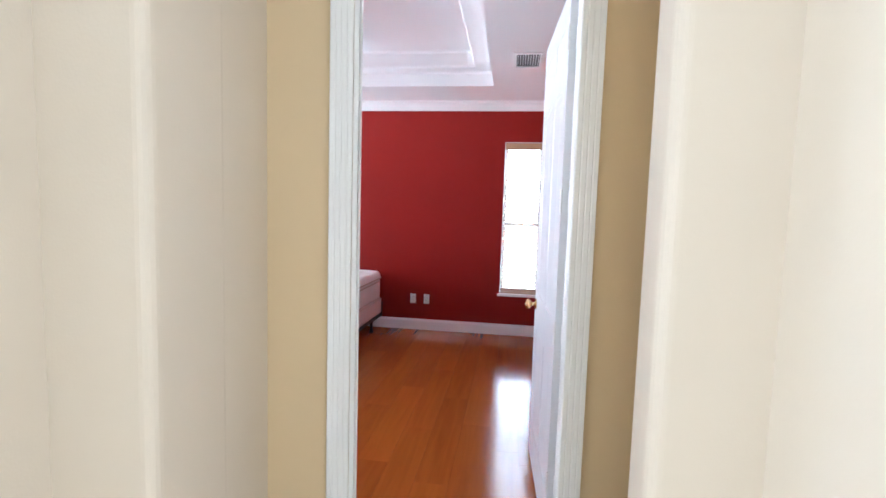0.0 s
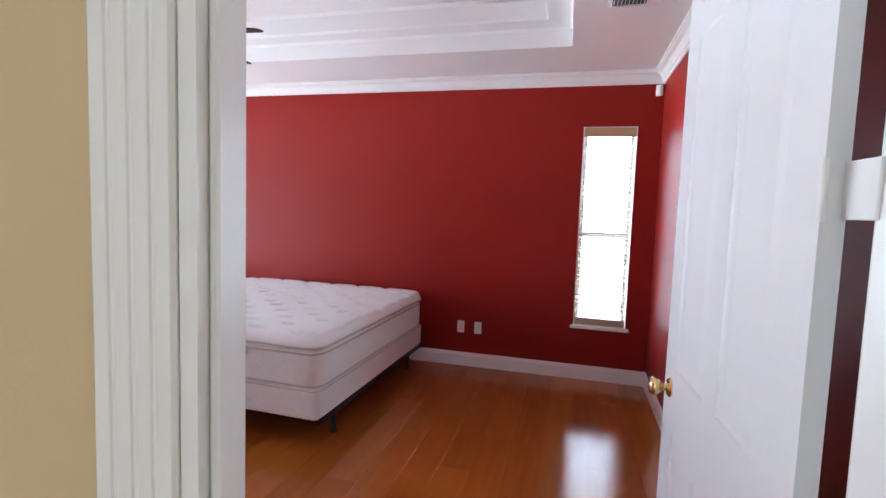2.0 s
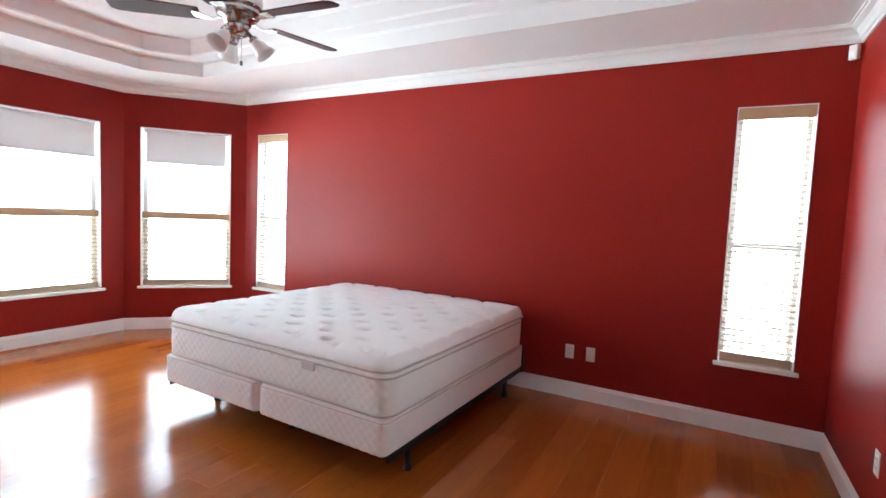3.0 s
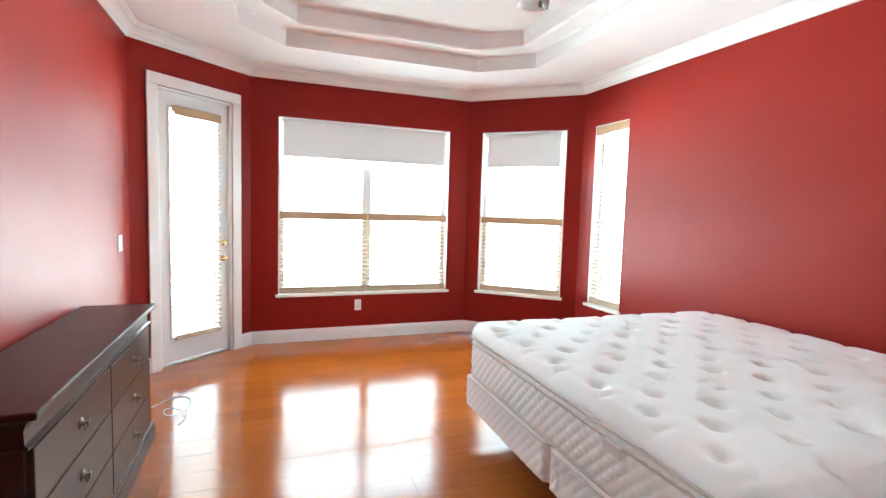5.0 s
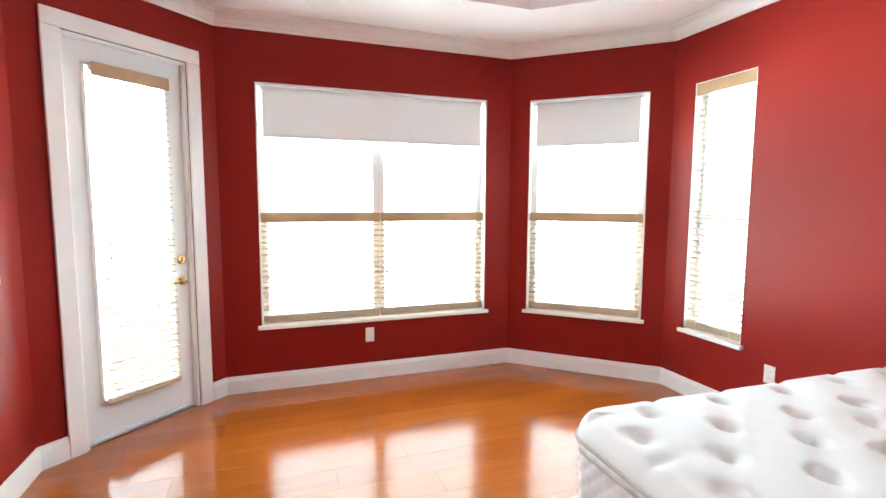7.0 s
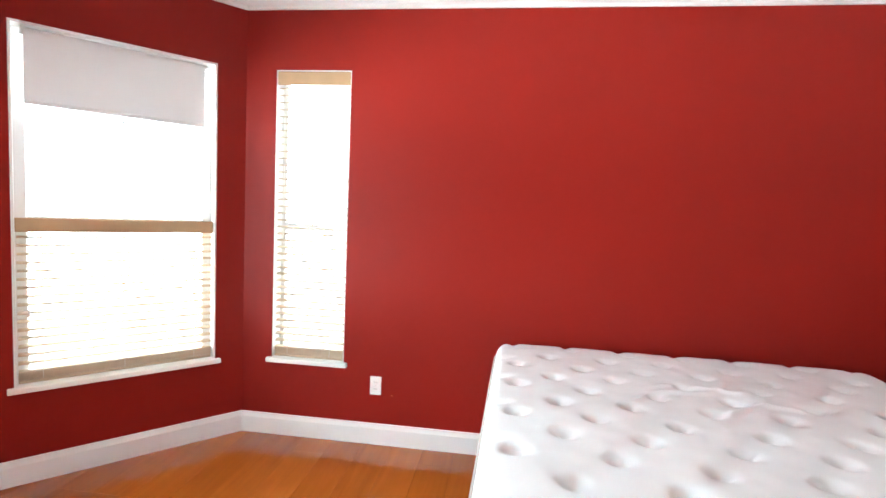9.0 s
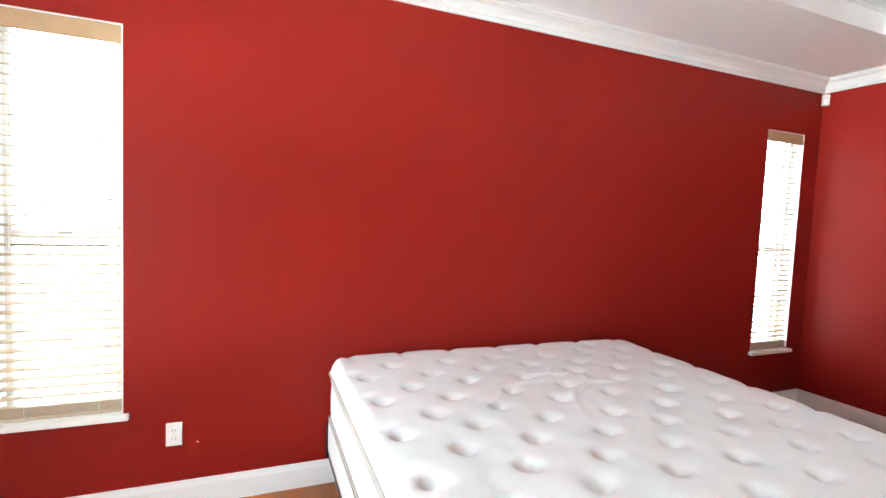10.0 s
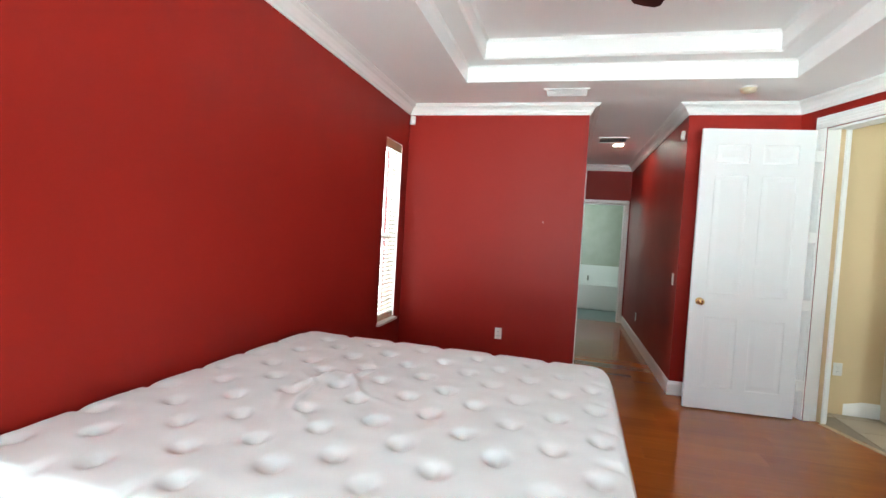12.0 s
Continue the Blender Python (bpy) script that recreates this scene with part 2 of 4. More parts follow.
def sweep(bm, profile, path, closed=False):
    """Moves a profile of (inward, z) along a plan path that keeps the room on its left, with mitred corners."""
    pts = [Vector(p) for p in path]
    n = len(pts)
    rings = []
    for i, p in enumerate(pts):
        d0 = (p - pts[i - 1]).normalized() if (closed or i > 0) else None
        d1 = (pts[(i + 1) % n] - p).normalized() if (closed or i < n - 1) else None
        d0, d1 = d0 or d1, d1 or d0
        n0, n1 = Vector((-d0.y, d0.x)), Vector((-d1.y, d1.x))
        mitre = (n0 + n1) / (1 + n0.dot(n1))
        rings.append([bm.verts.new((p.x + mitre.x * a, p.y + mitre.y * a, z)) for a, z in profile])
    k = len(profile)
    for i in range(n if closed else n - 1):
        a, b = rings[i], rings[(i + 1) % n]
        for j in range(k):
            bm.faces.new((a[j], b[j], b[(j + 1) % k], a[(j + 1) % k]))
    if not closed:
        bm.faces.new(rings[0])
        bm.faces.new(rings[-1])
    return bm


def panel_with_holes(bm, length, height, holes, y0, y1, z0=0.0):
    """A slab from x 0 to length and z z0 to height, between y0 and y1, with rectangular holes (x0, x1, z0, z1) through it."""
    xs = sorted({0.0, length, *(v for h in holes for v in h[:2])})
    zs = sorted({z0, height, *(v for h in holes for v in h[2:])})
    xs = [v for v in xs if -1e-6 <= v <= length + 1e-6]
    zs = [v for v in zs if z0 - 1e-6 <= v <= height + 1e-6]
    def solid(i, j):
        if not (0 <= i < len(xs) - 1 and 0 <= j < len(zs) - 1):
            return False
        cx, cz = (xs[i] + xs[i + 1]) / 2, (zs[j] + zs[j + 1]) / 2
        return not any(h[0] < cx < h[1] and h[2] < cz < h[3] for h in holes)
    memo = {}
    def v(i, j, y):
        key = (i, j, y)
        if key not in memo:
            memo[key] = bm.verts.new((xs[i], y, zs[j]))
        return memo[key]
    for i in range(len(xs) - 1):
        for j in range(len(zs) - 1):
            if not solid(i, j):
                continue
            bm.faces.new((v(i, j, y0), v(i + 1, j, y0), v(i + 1, j + 1, y0), v(i, j + 1, y0)))
            bm.faces.new((v(i, j, y1), v(i, j + 1, y1), v(i + 1, j + 1, y1), v(i + 1, j, y1)))
            for di, dj, a, b in ((-1, 0, (i, j), (i, j + 1)), (1, 0, (i + 1, j), (i + 1, j + 1)), (0, -1, (i, j), (i + 1, j)), (0, 1, (i, j + 1), (i + 1, j + 1))):
                if not solid(i + di, j + dj):
                    bm.faces.new((v(*a, y0), v(*b, y0), v(*b, y1), v(*a, y1)))
    return bm


def frame_of(p0, p1):
    """A plan frame: x along p0 to p1, y to its left, which is the room."""
    d = Vector(p1) - Vector(p0)
    return Matrix.Translation((p0[0], p0[1], 0)) @ Matrix.Rotation(math.atan2(d.y, d.x), 4, "Z"), d.length


def wall(name, p0, p1, material, label, holes=(), top=2.75, thick=THICK, ext0=0.0, ext1=0.0):
    """A wall whose face runs from p0 to p1 with the room on the left; it is thick to the right."""
    m, length = frame_of(p0, p1)
    bm = bmesh.new()
    panel_with_holes(bm, length + ext0 + ext1, top, [(h[0] + ext0, h[1] + ext0, h[2], h[3]) for h in holes], 0.0, -thick)
    bmesh.ops.translate(bm, verts=bm.verts, vec=(-ext0, 0, 0))
    ob = part(name, bm, material)
    ob.matrix_world = m
    return tagged(ob, label, "wall", kind="structure")


# ---- structure ----
wall_north = wall("wall_north", (XE, YN), NWB, RED, "satin red painted wall behind the bed", [(0.19, 0.64, SILL, HEAD), (4.935, 5.407, SILL, HEAD)], ext0=0.16, ext1=0.08)
wall_bay_north = wall("wall_bay_north", NWB, NWA, RED, "satin red angled bay wall with a window", [(0.165, 1.095, SILL, HEAD)], ext1=0.05)
wall_west = wall("wall_west", NWA, SWA, RED, "satin red bay wall with a wide window", [(0.225, 2.04, SILL, HEAD)], ext0=0.05, ext1=0.05)
wall_bay_south = wall("wall_bay_south", SWA, SWB, RED, "satin red angled bay wall with a glazed door", [(0.215, 0.93, -0.01, 2.33)], ext0=0.05, ext1=0.08)
wall("wall_south", SWB, (XENT, YS), RED, "satin red wall behind the dresser", thick=0.10)
wall_entry = wall("wall_entry", (XENT, YS), (XE, YENT), RED, "satin red angled wall round the entry door", [(ENT_U0, ENT_R, -0.01, DOOR_H + 0.03)], ext1=0.1, thick=0.05)
m_back = wall_entry.matrix_world @ Matrix.Translation((0, -0.0505, 0))
back = part("wall_entry_back", panel_with_holes(bmesh.new(), math.hypot(XE - XENT, YENT - YS) + 0.1, 2.75, [(ENT_U0, ENT_R, -0.01, DOOR_H + 0.03)], 0.0, 0.05 - ENT_T), TAN)
back.matrix_world = m_back
tagged(back, "tan painted back of the entry wall", "wall", kind="structure")
wall("wall_corner", (XE, YENT), (XE, HALL_S), RED, "short red wall behind the open door")
wall("wall_hall_south", (XE + THICK, HALL_S), (HALL_E, HALL_S), RED, "satin red passage wall", ext1=0.16)
wall_hall_end = wall("wall_hall_end", (HALL_E, HALL_S), (HALL_E, HALL_N), RED, "dark red wall over the bathroom doorway", [(0.07, 0.85, -0.01, 2.06)])
wall_hall_north = wall("wall_hall_north", (HALL_E, HALL_N), (XE + THICK, HALL_N), RED, "satin red passage wall with a closet door", [(2.75, 3.45, -0.01, 2.06)], ext0=0.16)
wall("wall_east", (XE, HALL_N), (XE, YN), RED, "satin red wall beside the passage")

# tray ceiling
TRAY = [(1.06, 4.12), (1.04, 6.65), (-3.53, 6.65), (-3.89, 6.23), (-3.91, 4.48), (-3.53, 4.12)]


def inset(poly, a):
    pts = [Vector(p) for p in poly]
    out = []
    for i, p in enumerate(pts):
        d0, d1 = (p - pts[i - 1]).normalized(), (pts[(i + 1) % len(pts)] - p).normalized()
        n0, n1 = Vector((-d0.y, d0.x)), Vector((-d1.y, d1.x))
        out.append(tuple(p + (n0 + n1) / (1 + n0.dot(n1)) * a))
    return out


bm = bmesh.new()
STEPS = [(0.0, CEIL), (0.004, CEIL + 0.118), (0.022, CEIL + 0.135), (0.17, CEIL + 0.135), (0.185, CEIL + 0.15), (0.19, CEIL + 0.265), (0.21, CEIL + 0.285), (0.26, CEIL + 0.285)]
rings = [[bm.verts.new((x, y, z)) for x, y in inset(TRAY, a)] for a, z in STEPS]
for a, b in zip(rings, rings[1:]):
    for i in range(len(a)):
        bm.faces.new((a[i], a[(i + 1) % len(a)], b[(i + 1) % len(a)], b[i]))
bm.faces.new(rings[-1])
outer = [bm.verts.new((x, y, CEIL)) for x, y in ((XE + 0.16, 3.05), (XE + 0.16, YN + 0.16), (-4.9, YN + 0.16), (-4.9, 3.05))]
es = [bm.edges.new((outer[i], outer[(i + 1) % 4])) for i in range(4)]
es += [e for e in bm.edges if e.verts[0] in rings[0] and e.verts[1] in rings[0]]
bmesh.ops.triangle_fill(bm, edges=es, use_beauty=True)
for f in list(bm.faces):
    c = f.calc_center_median()
    if abs(c.z - CEIL) < 1e-4 and all(v in rings[0] for v in f.verts):
        bm.faces.remove(f)
top = [bm.verts.new((x, y, CEIL + 0.45)) for x, y in ((XE + 0.16, 3.05), (XE + 0.16, YN + 0.16), (-4.9, YN + 0.16), (-4.9, 3.05))]
bm.faces.new(top)
for i in range(4):
    bm.faces.new((outer[i], outer[(i + 1) % 4], top[(i + 1) % 4], top[i]))
ceiling = tagged(part("ceiling", bm, CEILING), "white textured tray ceiling in two steps", "ceiling", kind="structure")
tagged(part("ceiling_hall", boxed(XE + 0.16, HALL_E + 0.2, HALL_S - 0.16, HALL_N + 0.16, CEIL, CEIL + 0.2), CEILING), "white passage ceiling", "ceiling", kind="structure")

# crown moulding, one run round room and passage
CROWN = [(0.0, CROWN_Z), (0.012, CROWN_Z), (0.016, CROWN_Z + 0.016), (0.026, CROWN_Z + 0.024), (0.034, CROWN_Z + 0.045), (0.052, CROWN_Z + 0.066), (0.078, CROWN_Z + 0.078), (0.082, CROWN_Z + 0.088), (0.092, CROWN_Z + 0.09), (0.092, CEIL), (0.0, CEIL)]
tagged(part("trim", sweep(bmesh.new(), CROWN, ROOM, closed=True), WHITE), "white crown moulding along the ceiling", "moulding", kind="structure")
BASE = [(0.0, 0.0), (0.016, 0.0), (0.016, BASE_H - 0.03), (0.011, BASE_H - 0.014), (0.008, BASE_H), (0.0, BASE_H)]


def along(p0, p1, u):
    d = (Vector(p1) - Vector(p0)).normalized()
    return tuple(Vector(p0) + d * u)


RUNS = [
    [(HALL_E, HALL_N), along((HALL_E, HALL_N), (XE, HALL_N), 2.67)],
    [along((HALL_E, HALL_N), (XE, HALL_N), 3.53), (XE, HALL_N), (XE, YN), tuple(NWB), tuple(NWA), tuple(SWA), along(SWA, SWB, 0.12)],
    [along(SWA, SWB, 1.02), tuple(SWB), (XENT - 0.02, YS)],
    [along((XENT, YS), (XE, YENT), ENT_R + 0.102), (XE, YENT), (XE, HALL_S), (HALL_E, HALL_S)],
]
for run in RUNS:
    tagged(part("baseboard", sweep(bmesh.new(), BASE, run), WHITE), "white painted baseboard", "baseboard", kind="structure")


def casing(name, m, u0, u1, top, w, label, depth=0.02, flute=True, jamb=None, lap=0.0):
    """Door casing on the face y = 0 of a wall frame m, with a jamb lining of that depth through the wall."""
    ob = empty(name, m, label, "door frame", kind="structure")
    def upright(x0, x1, z0, z1, tall):
        bm = boxed(x0, x1, 0.002, depth, z0, z1, 0.004)
        if flute:
            n = 4
            a, b = (x0, x1) if tall else (z0, z1)
            for i in range(n):
                c = a + (b - a) * (i + 0.5) / n
                r = (b - a) / n * 0.42
                if tall:
                    box(bm, c - r, c + r, depth - 0.002, depth + 0.0022, z0 + 0.01, z1 - 0.004, 0.002)
                else:
                    box(bm, x0 + 0.01, x1 - 0.01, depth - 0.002, depth + 0.0022, c - r, c + r, 0.002)
        return bm
    part("upright", upright(u0 - w, u0 + lap, 0, top, True), WHITE, ob)
    part("upright", upright(u1, u1 + w, 0, top, True), WHITE, ob)
    part("head", upright(u0 - w, u1 + w, top + 0.002, top + w + 0.002, False), WHITE, ob)
    if jamb:
        y0, y1 = jamb
        part("jamb", boxed(u0 + 0.001, u0 + 0.018, y1 - 0.03 if lap else y0, y1, 0, top - 0.001), WHITE, ob)
        part("jamb", boxed(u1 - 0.018, u1 - 0.001, y0, y1, 0, top - 0.001), WHITE, ob)
        part("jamb", boxed(u0 + 0.019, u1 - 0.019, y0, y1, top - 0.019, top - 0.002), WHITE, ob)
        ym = (y0 + y1) / 2
        for x0, x1 in ((u0 + 0.0185, u0 + 0.03), (u1 - 0.03, u1 - 0.0185))[1 if lap else 0:]:
            part("stop", boxed(x0, x1, ym - 0.02, ym + 0.02, 0, top - 0.02, 0.003), WHITE, ob)
    return ob


m_entry, ent_len = frame_of((XENT, YS), (XE, YENT))
door_frame = casing("door_frame_entry", m_entry, ENT_U0, ENT_R, DOOR_H + 0.028, 0.10, "white fluted casing of the entry door")
part("jamb", boxed(ENT_U0 + 0.001, ENT_U0 + 0.018, -0.0495, 0.0, 0, DOOR_H + 0.027), WHITE, door_frame)
part("jamb", boxed(ENT_R - 0.006, ENT_R - 0.001, -0.1145, 0.0, 0, DOOR_H + 0.027), WHITE, door_frame)
part("jamb", boxed(ENT_U0 + 0.019, ENT_R - 0.007, -0.0495, 0.0, DOOR_H + 0.009, DOOR_H + 0.026), WHITE, door_frame)
m_entry_s = m_entry @ Matrix.Translation((ent_len, -ENT_T - 0.013, 0)) @ Matrix.Rotation(math.pi, 4, "Z")
casing("door_frame_vestibule", m_entry_s, ent_len - ENT_U1, ent_len - ENT_U0, DOOR_H + 0.028, 0.078, "white fluted casing on the vestibule side", jamb=(-0.078, 0.012), lap=0.02)
m_end, _ = frame_of((HALL_E, HALL_S), (HALL_E, HALL_N))
casing("door_frame_bath", m_end, 0.07, 0.85, 2.06, 0.055, "white casing of the bathroom doorway", flute=False, jamb=(-THICK, 0.0))
m_closet, _ = frame_of((HALL_E, HALL_N), (XE + THICK, HALL_N))
casing("door_frame_closet", m_closet, 2.75, 3.45, 2.06, 0.08, "white casing of the closet door", flute=True, jamb=(-THICK, 0.0))
m_patio, _ = frame_of(SWA, SWB)
casing("door_frame_patio", m_patio, 0.215, 0.93, 2.32, 0.09, "flat white casing of the glazed patio door", flute=False, jamb=(-THICK, 0.0))


# ---- windows ----
def window(name, host, u0, u1, label, units=1, front=-0.001, lining=0.012):
    """A white single-hung window lining the hole u0..u1 of a wall."""
    ob = empty(name, host.matrix_world.copy(), label, "window", kind="structure")
    y0, y1 = -0.125, front
    part("reveal", boxed(u0 + 0.001, u0 + lining, y0, y1, SILL + 0.012, HEAD - 0.001), WHITE, ob)
    part("reveal", boxed(u1 - lining, u1 - 0.001, y0, y1, SILL + 0.012, HEAD - 0.001), WHITE, ob)
    part("reveal", boxed(u0 + lining + 0.0005, u1 - lining - 0.0005, y0, y1, HEAD - lining, HEAD - 0.001), WHITE, ob)
    sill = boxed(u0 - 0.025, u1 + 0.025, 0.001, 0.035, SILL - 0.022, SILL + 0.006, 0.006, 2)
    box(sill, u0 + 0.001, u1 - 0.001, y0, 0.0015, SILL + 0.0005, SILL + 0.0055)
    part("window_sill", sill, WHITE, ob, "white marble-look sill")
    w = (u1 - u0 - 0.024) / units
    mid = (SILL + HEAD) / 2 - 0.06
    for i in range(units):
        a, b = u0 + 0.012 + i * w + 0.0005, u0 + 0.012 + (i + 1) * w - 0.0005
        fr = bmesh.new()
        f = 0.046 if b - a > 0.6 else 0.028
        for x0, x1, z0, z1 in ((a, a + f, SILL + 0.012, HEAD - 0.013), (b - f, b, SILL + 0.012, HEAD - 0.013), (a + f, b - f, SILL + 0.012, SILL + 0.05), (a + f, b - f, HEAD - 0.05, HEAD - 0.013), (a + f, b - f, mid - 0.02, mid + 0.02)):
            box(fr, x0, x1, -0.12, -0.085, z0, z1)
        part("window_frame", fr, VINYL, ob)
        for z0, z1 in ((SILL + 0.05, mid - 0.02), (mid + 0.02, HEAD - 0.05)):
            p = part("pane", boxed(a + f, b - f, -0.108, -0.104, z0, z1), GLASS, ob)
            p.visible_shadow = False
        lock = boxed((a + b) / 2 - 0.025, (a + b) / 2 + 0.025, -0.085, -0.073, mid + 0.002, mid + 0.018, 0.003)
        part("sash_lock", lock, CHROME_GREY, ob)
    return ob


window("window_1", wall_west, 0.225, 2.04, "wide white bay window of two sashes", 2)
window("window_2", wall_bay_north, 0.165, 1.095, "white angled bay window")
window("window_3", wall_north, 4.935, 5.407, "narrow tall white window beside the bay", front=-0.002, lining=0.006)
window("window_4", wall_north, 0.19, 0.64, "narrow tall white window in the room corner", front=-0.002, lining=0.006)

SLAT_MESH = {}


def slat_mesh(w):
    key = round(w, 3)
    if key not in SLAT_MESH:
        bm = bmesh.new()
        n = 4
        top_, bot = [], []
        for i in range(n + 1):
            y = -0.024 + 0.048 * i / n
            z = 0.004 * (1 - (y / 0.024) ** 2)
            for lst, dz in ((top_, 0.0028), (bot, 0.0)):
                lst.append((bm.verts.new((-w / 2, y, z + dz)), bm.verts.new((w / 2, y, z + dz))))
        for i in range(n):
            bm.faces.new((top_[i][0], top_[i][1], top_[i + 1][1], top_[i + 1][0]))
            bm.faces.new((bot[i][0], bot[i + 1][0], bot[i + 1][1], bot[i][1]))
        for i in (0, n):
            bm.faces.new((top_[i][0], bot[i][0], bot[i][1], top_[i][1]))
        for s_ in (0, 1):
            bm.faces.new([t[s_] for t in top_] + [t[s_] for t in reversed(bot)])
        SLAT_MESH[key] = mesh_of("slat", bm, BLIND)
    return SLAT_MESH[key]


def blind(m, u0, u1, z0, z1, label, y=-0.055, pitch=0.042, tilt=-8, stack=7, valance=0.07):
    """A wooden slatted blind hung from z1 down to z0 in a wall frame."""
    ob = empty("window_blind", m @ Matrix.Translation(((u0 + u1) / 2, y, z0)), label, "blind", group="wooden window blinds")
    w, h = u1 - u0, z1 - z0
    part("valance", boxed(-w / 2, w / 2, 0.024, 0.034, h - valance, h, 0.003), VALANCE, ob, "light oak valance board")
    part("headrail", boxed(-w / 2 + 0.01, w / 2 - 0.01, -0.025, 0.02, h - 0.045, h - 0.004, 0.002), VALANCE, ob)
    part("bottom_rail", boxed(-w / 2 + 0.004, w / 2 - 0.004, -0.025, 0.025, 0.002, 0.018, 0.003), BLIND, ob)
    me = slat_mesh(w - 0.008)
    zs = [0.022 + 0.006 * i for i in range(stack)]
    n = int((h - valance - zs[-1]) / pitch)
    zs += [zs[-1] + (h - 0.055 - zs[-1]) * (i + 1) / (n + 1) for i in range(n)]
    for i, z in enumerate(zs):
        sl = new("slat", me)
        sl.parent = ob
        sl.matrix_local = pose(random.uniform(-0.001, 0.001), 0, z, tilt if i >= stack else 0, random.uniform(-0.15, 0.15), 0)
    for x in (-w / 2 + 0.09, w / 2 - 0.09) if w < 0.6 else (-w / 2 + 0.1, 0.0, w / 2 - 0.1):
        tape = bmesh.new()
        for yy in (-0.026, 0.026):
            box(tape, x - 0.001, x + 0.001, yy - 0.0008, yy + 0.0008, 0.02, h - 0.05)
        part("ladder_cord", tape, CABLE, ob)
    cord = boxed(w / 2 - 0.05, w / 2 - 0.047, 0.028, 0.031, max(0.1, h * 0.45), h - valance)
    lathe(cord, [(0.003, 0.0), (0.006, 0.006), (0.006, 0.03), (0.002, 0.04)], 8, Matrix.Translation((w / 2 - 0.0485, 0.0295, max(0.1, h * 0.45) - 0.038)))
    part("pull_cord", cord, CABLE, ob)
    return ob


def roller_shade(m, u0, u1, z_bottom, label):
    ob = empty("roller_shade", m @ Matrix.Translation(((u0 + u1) / 2, -0.05, z_bottom)), label, "roller shade", group="roller shades")
    w, h = u1 - u0, HEAD - 0.012 - z_bottom
    part("roller", lathe(bmesh.new(), [(0.019, -w / 2), (0.019, w / 2)], 16, Matrix.Translation((0, 0, h - 0.022)) @ Matrix.Rotation(math.pi / 2, 4, "Y")), SHADE_CLOTH, ob, smooth=False)
    part("cloth", boxed(-w / 2 + 0.012, w / 2 - 0.012, 0.018, 0.0195, 0.0, h - 0.022), SHADE_CLOTH, ob)
    part("hem_bar", boxed(-w / 2 + 0.012, w / 2 - 0.012, 0.012, 0.0245, -0.012, 0.008, 0.004), SHADE_CLOTH, ob)
    knob = lathe(bmesh.new(), [(0.002, -0.05), (0.006, -0.046), (0.006, -0.036), (0.002, -0.03), (0.0015, -0.012)], 8, Matrix.Translation((0, 0.018, 0)))
    part("pull", knob, CHROME_GREY, ob)
    return ob


MW, MB, MN = wall_west.matrix_world.copy(), wall_bay_north.matrix_world.copy(), wall_north.matrix_world.copy()
BZ = SILL + 0.007
blind(MW, 0.239, 1.129, BZ, 1.335, "half-height light oak slatted blind on the wide window, slats open")
blind(MW, 1.136, 2.026, BZ, 1.335, "half-height light oak slatted blind on the wide window, slats open")
blind(MB, 0.179, 1.081, BZ, 1.335, "half-height light oak slatted blind on the angled window, slats open")
blind(MN, 4.943, 5.399, BZ, HEAD - 0.008, "full-height light oak slatted blind beside the bay, slats open", y=-0.038, valance=0.08)
blind(MN, 0.198, 0.632, BZ, HEAD - 0.008, "full-height light oak slatted blind in the corner window, slats open", y=-0.038, valance=0.08)
roller_shade(MW, 0.26, 2.005, 1.90, "wide white roller shade drawn partly down")
roller_shade(MB, 0.215, 1.05, 1.90, "white roller shade drawn partly down")


# ---- doors ----
def raised_panel(bm, x0, x1, z0, z1, y, out):
    """A raised panel with a sloped field on the face y of a door, standing out along out (+1 or -1)."""
    g, f = 0.022, 0.05
    rings = []
    for a, dy in ((0.0, 0.0), (0.006, -0.004), (g, -0.004), (f, -0.0005)):
        rings.append([bm.verts.new((x, y + dy * out, z)) for x, z in ((x0 + a, z0 + a), (x1 - a, z0 + a), (x1 - a, z1 - a), (x0 + a, z1 - a))])
    for a, b in zip(rings, rings[1:]):
        for i in range(4):
            bm.faces.new((a[i], a[(i + 1) % 4], b[(i + 1) % 4], b[i]))
    bm.faces.new(rings[-1])


def door_knob(parent, m):
    """A round brass knob and rose on both faces of a 36 mm leaf."""
    for s_ in (1, -1):
        bm = bmesh.new()
        t = m @ Matrix.Translation((0, s_ * 0.018, 0)) @ Matrix.Rotation(-s_ * math.pi / 2, 4, "X")
        lathe(bm, [(0.032, 0.0), (0.032, 0.004), (0.026, 0.008), (0.012, 0.011), (0.011, 0.026), (0.02, 0.032), (0.028, 0.042), (0.029, 0.052), (0.024, 0.062), (0.012, 0.066), (0.0, 0.067)], 20, t)
        part("knob", bm, BRASS, parent, "polished brass knob", smooth=True)


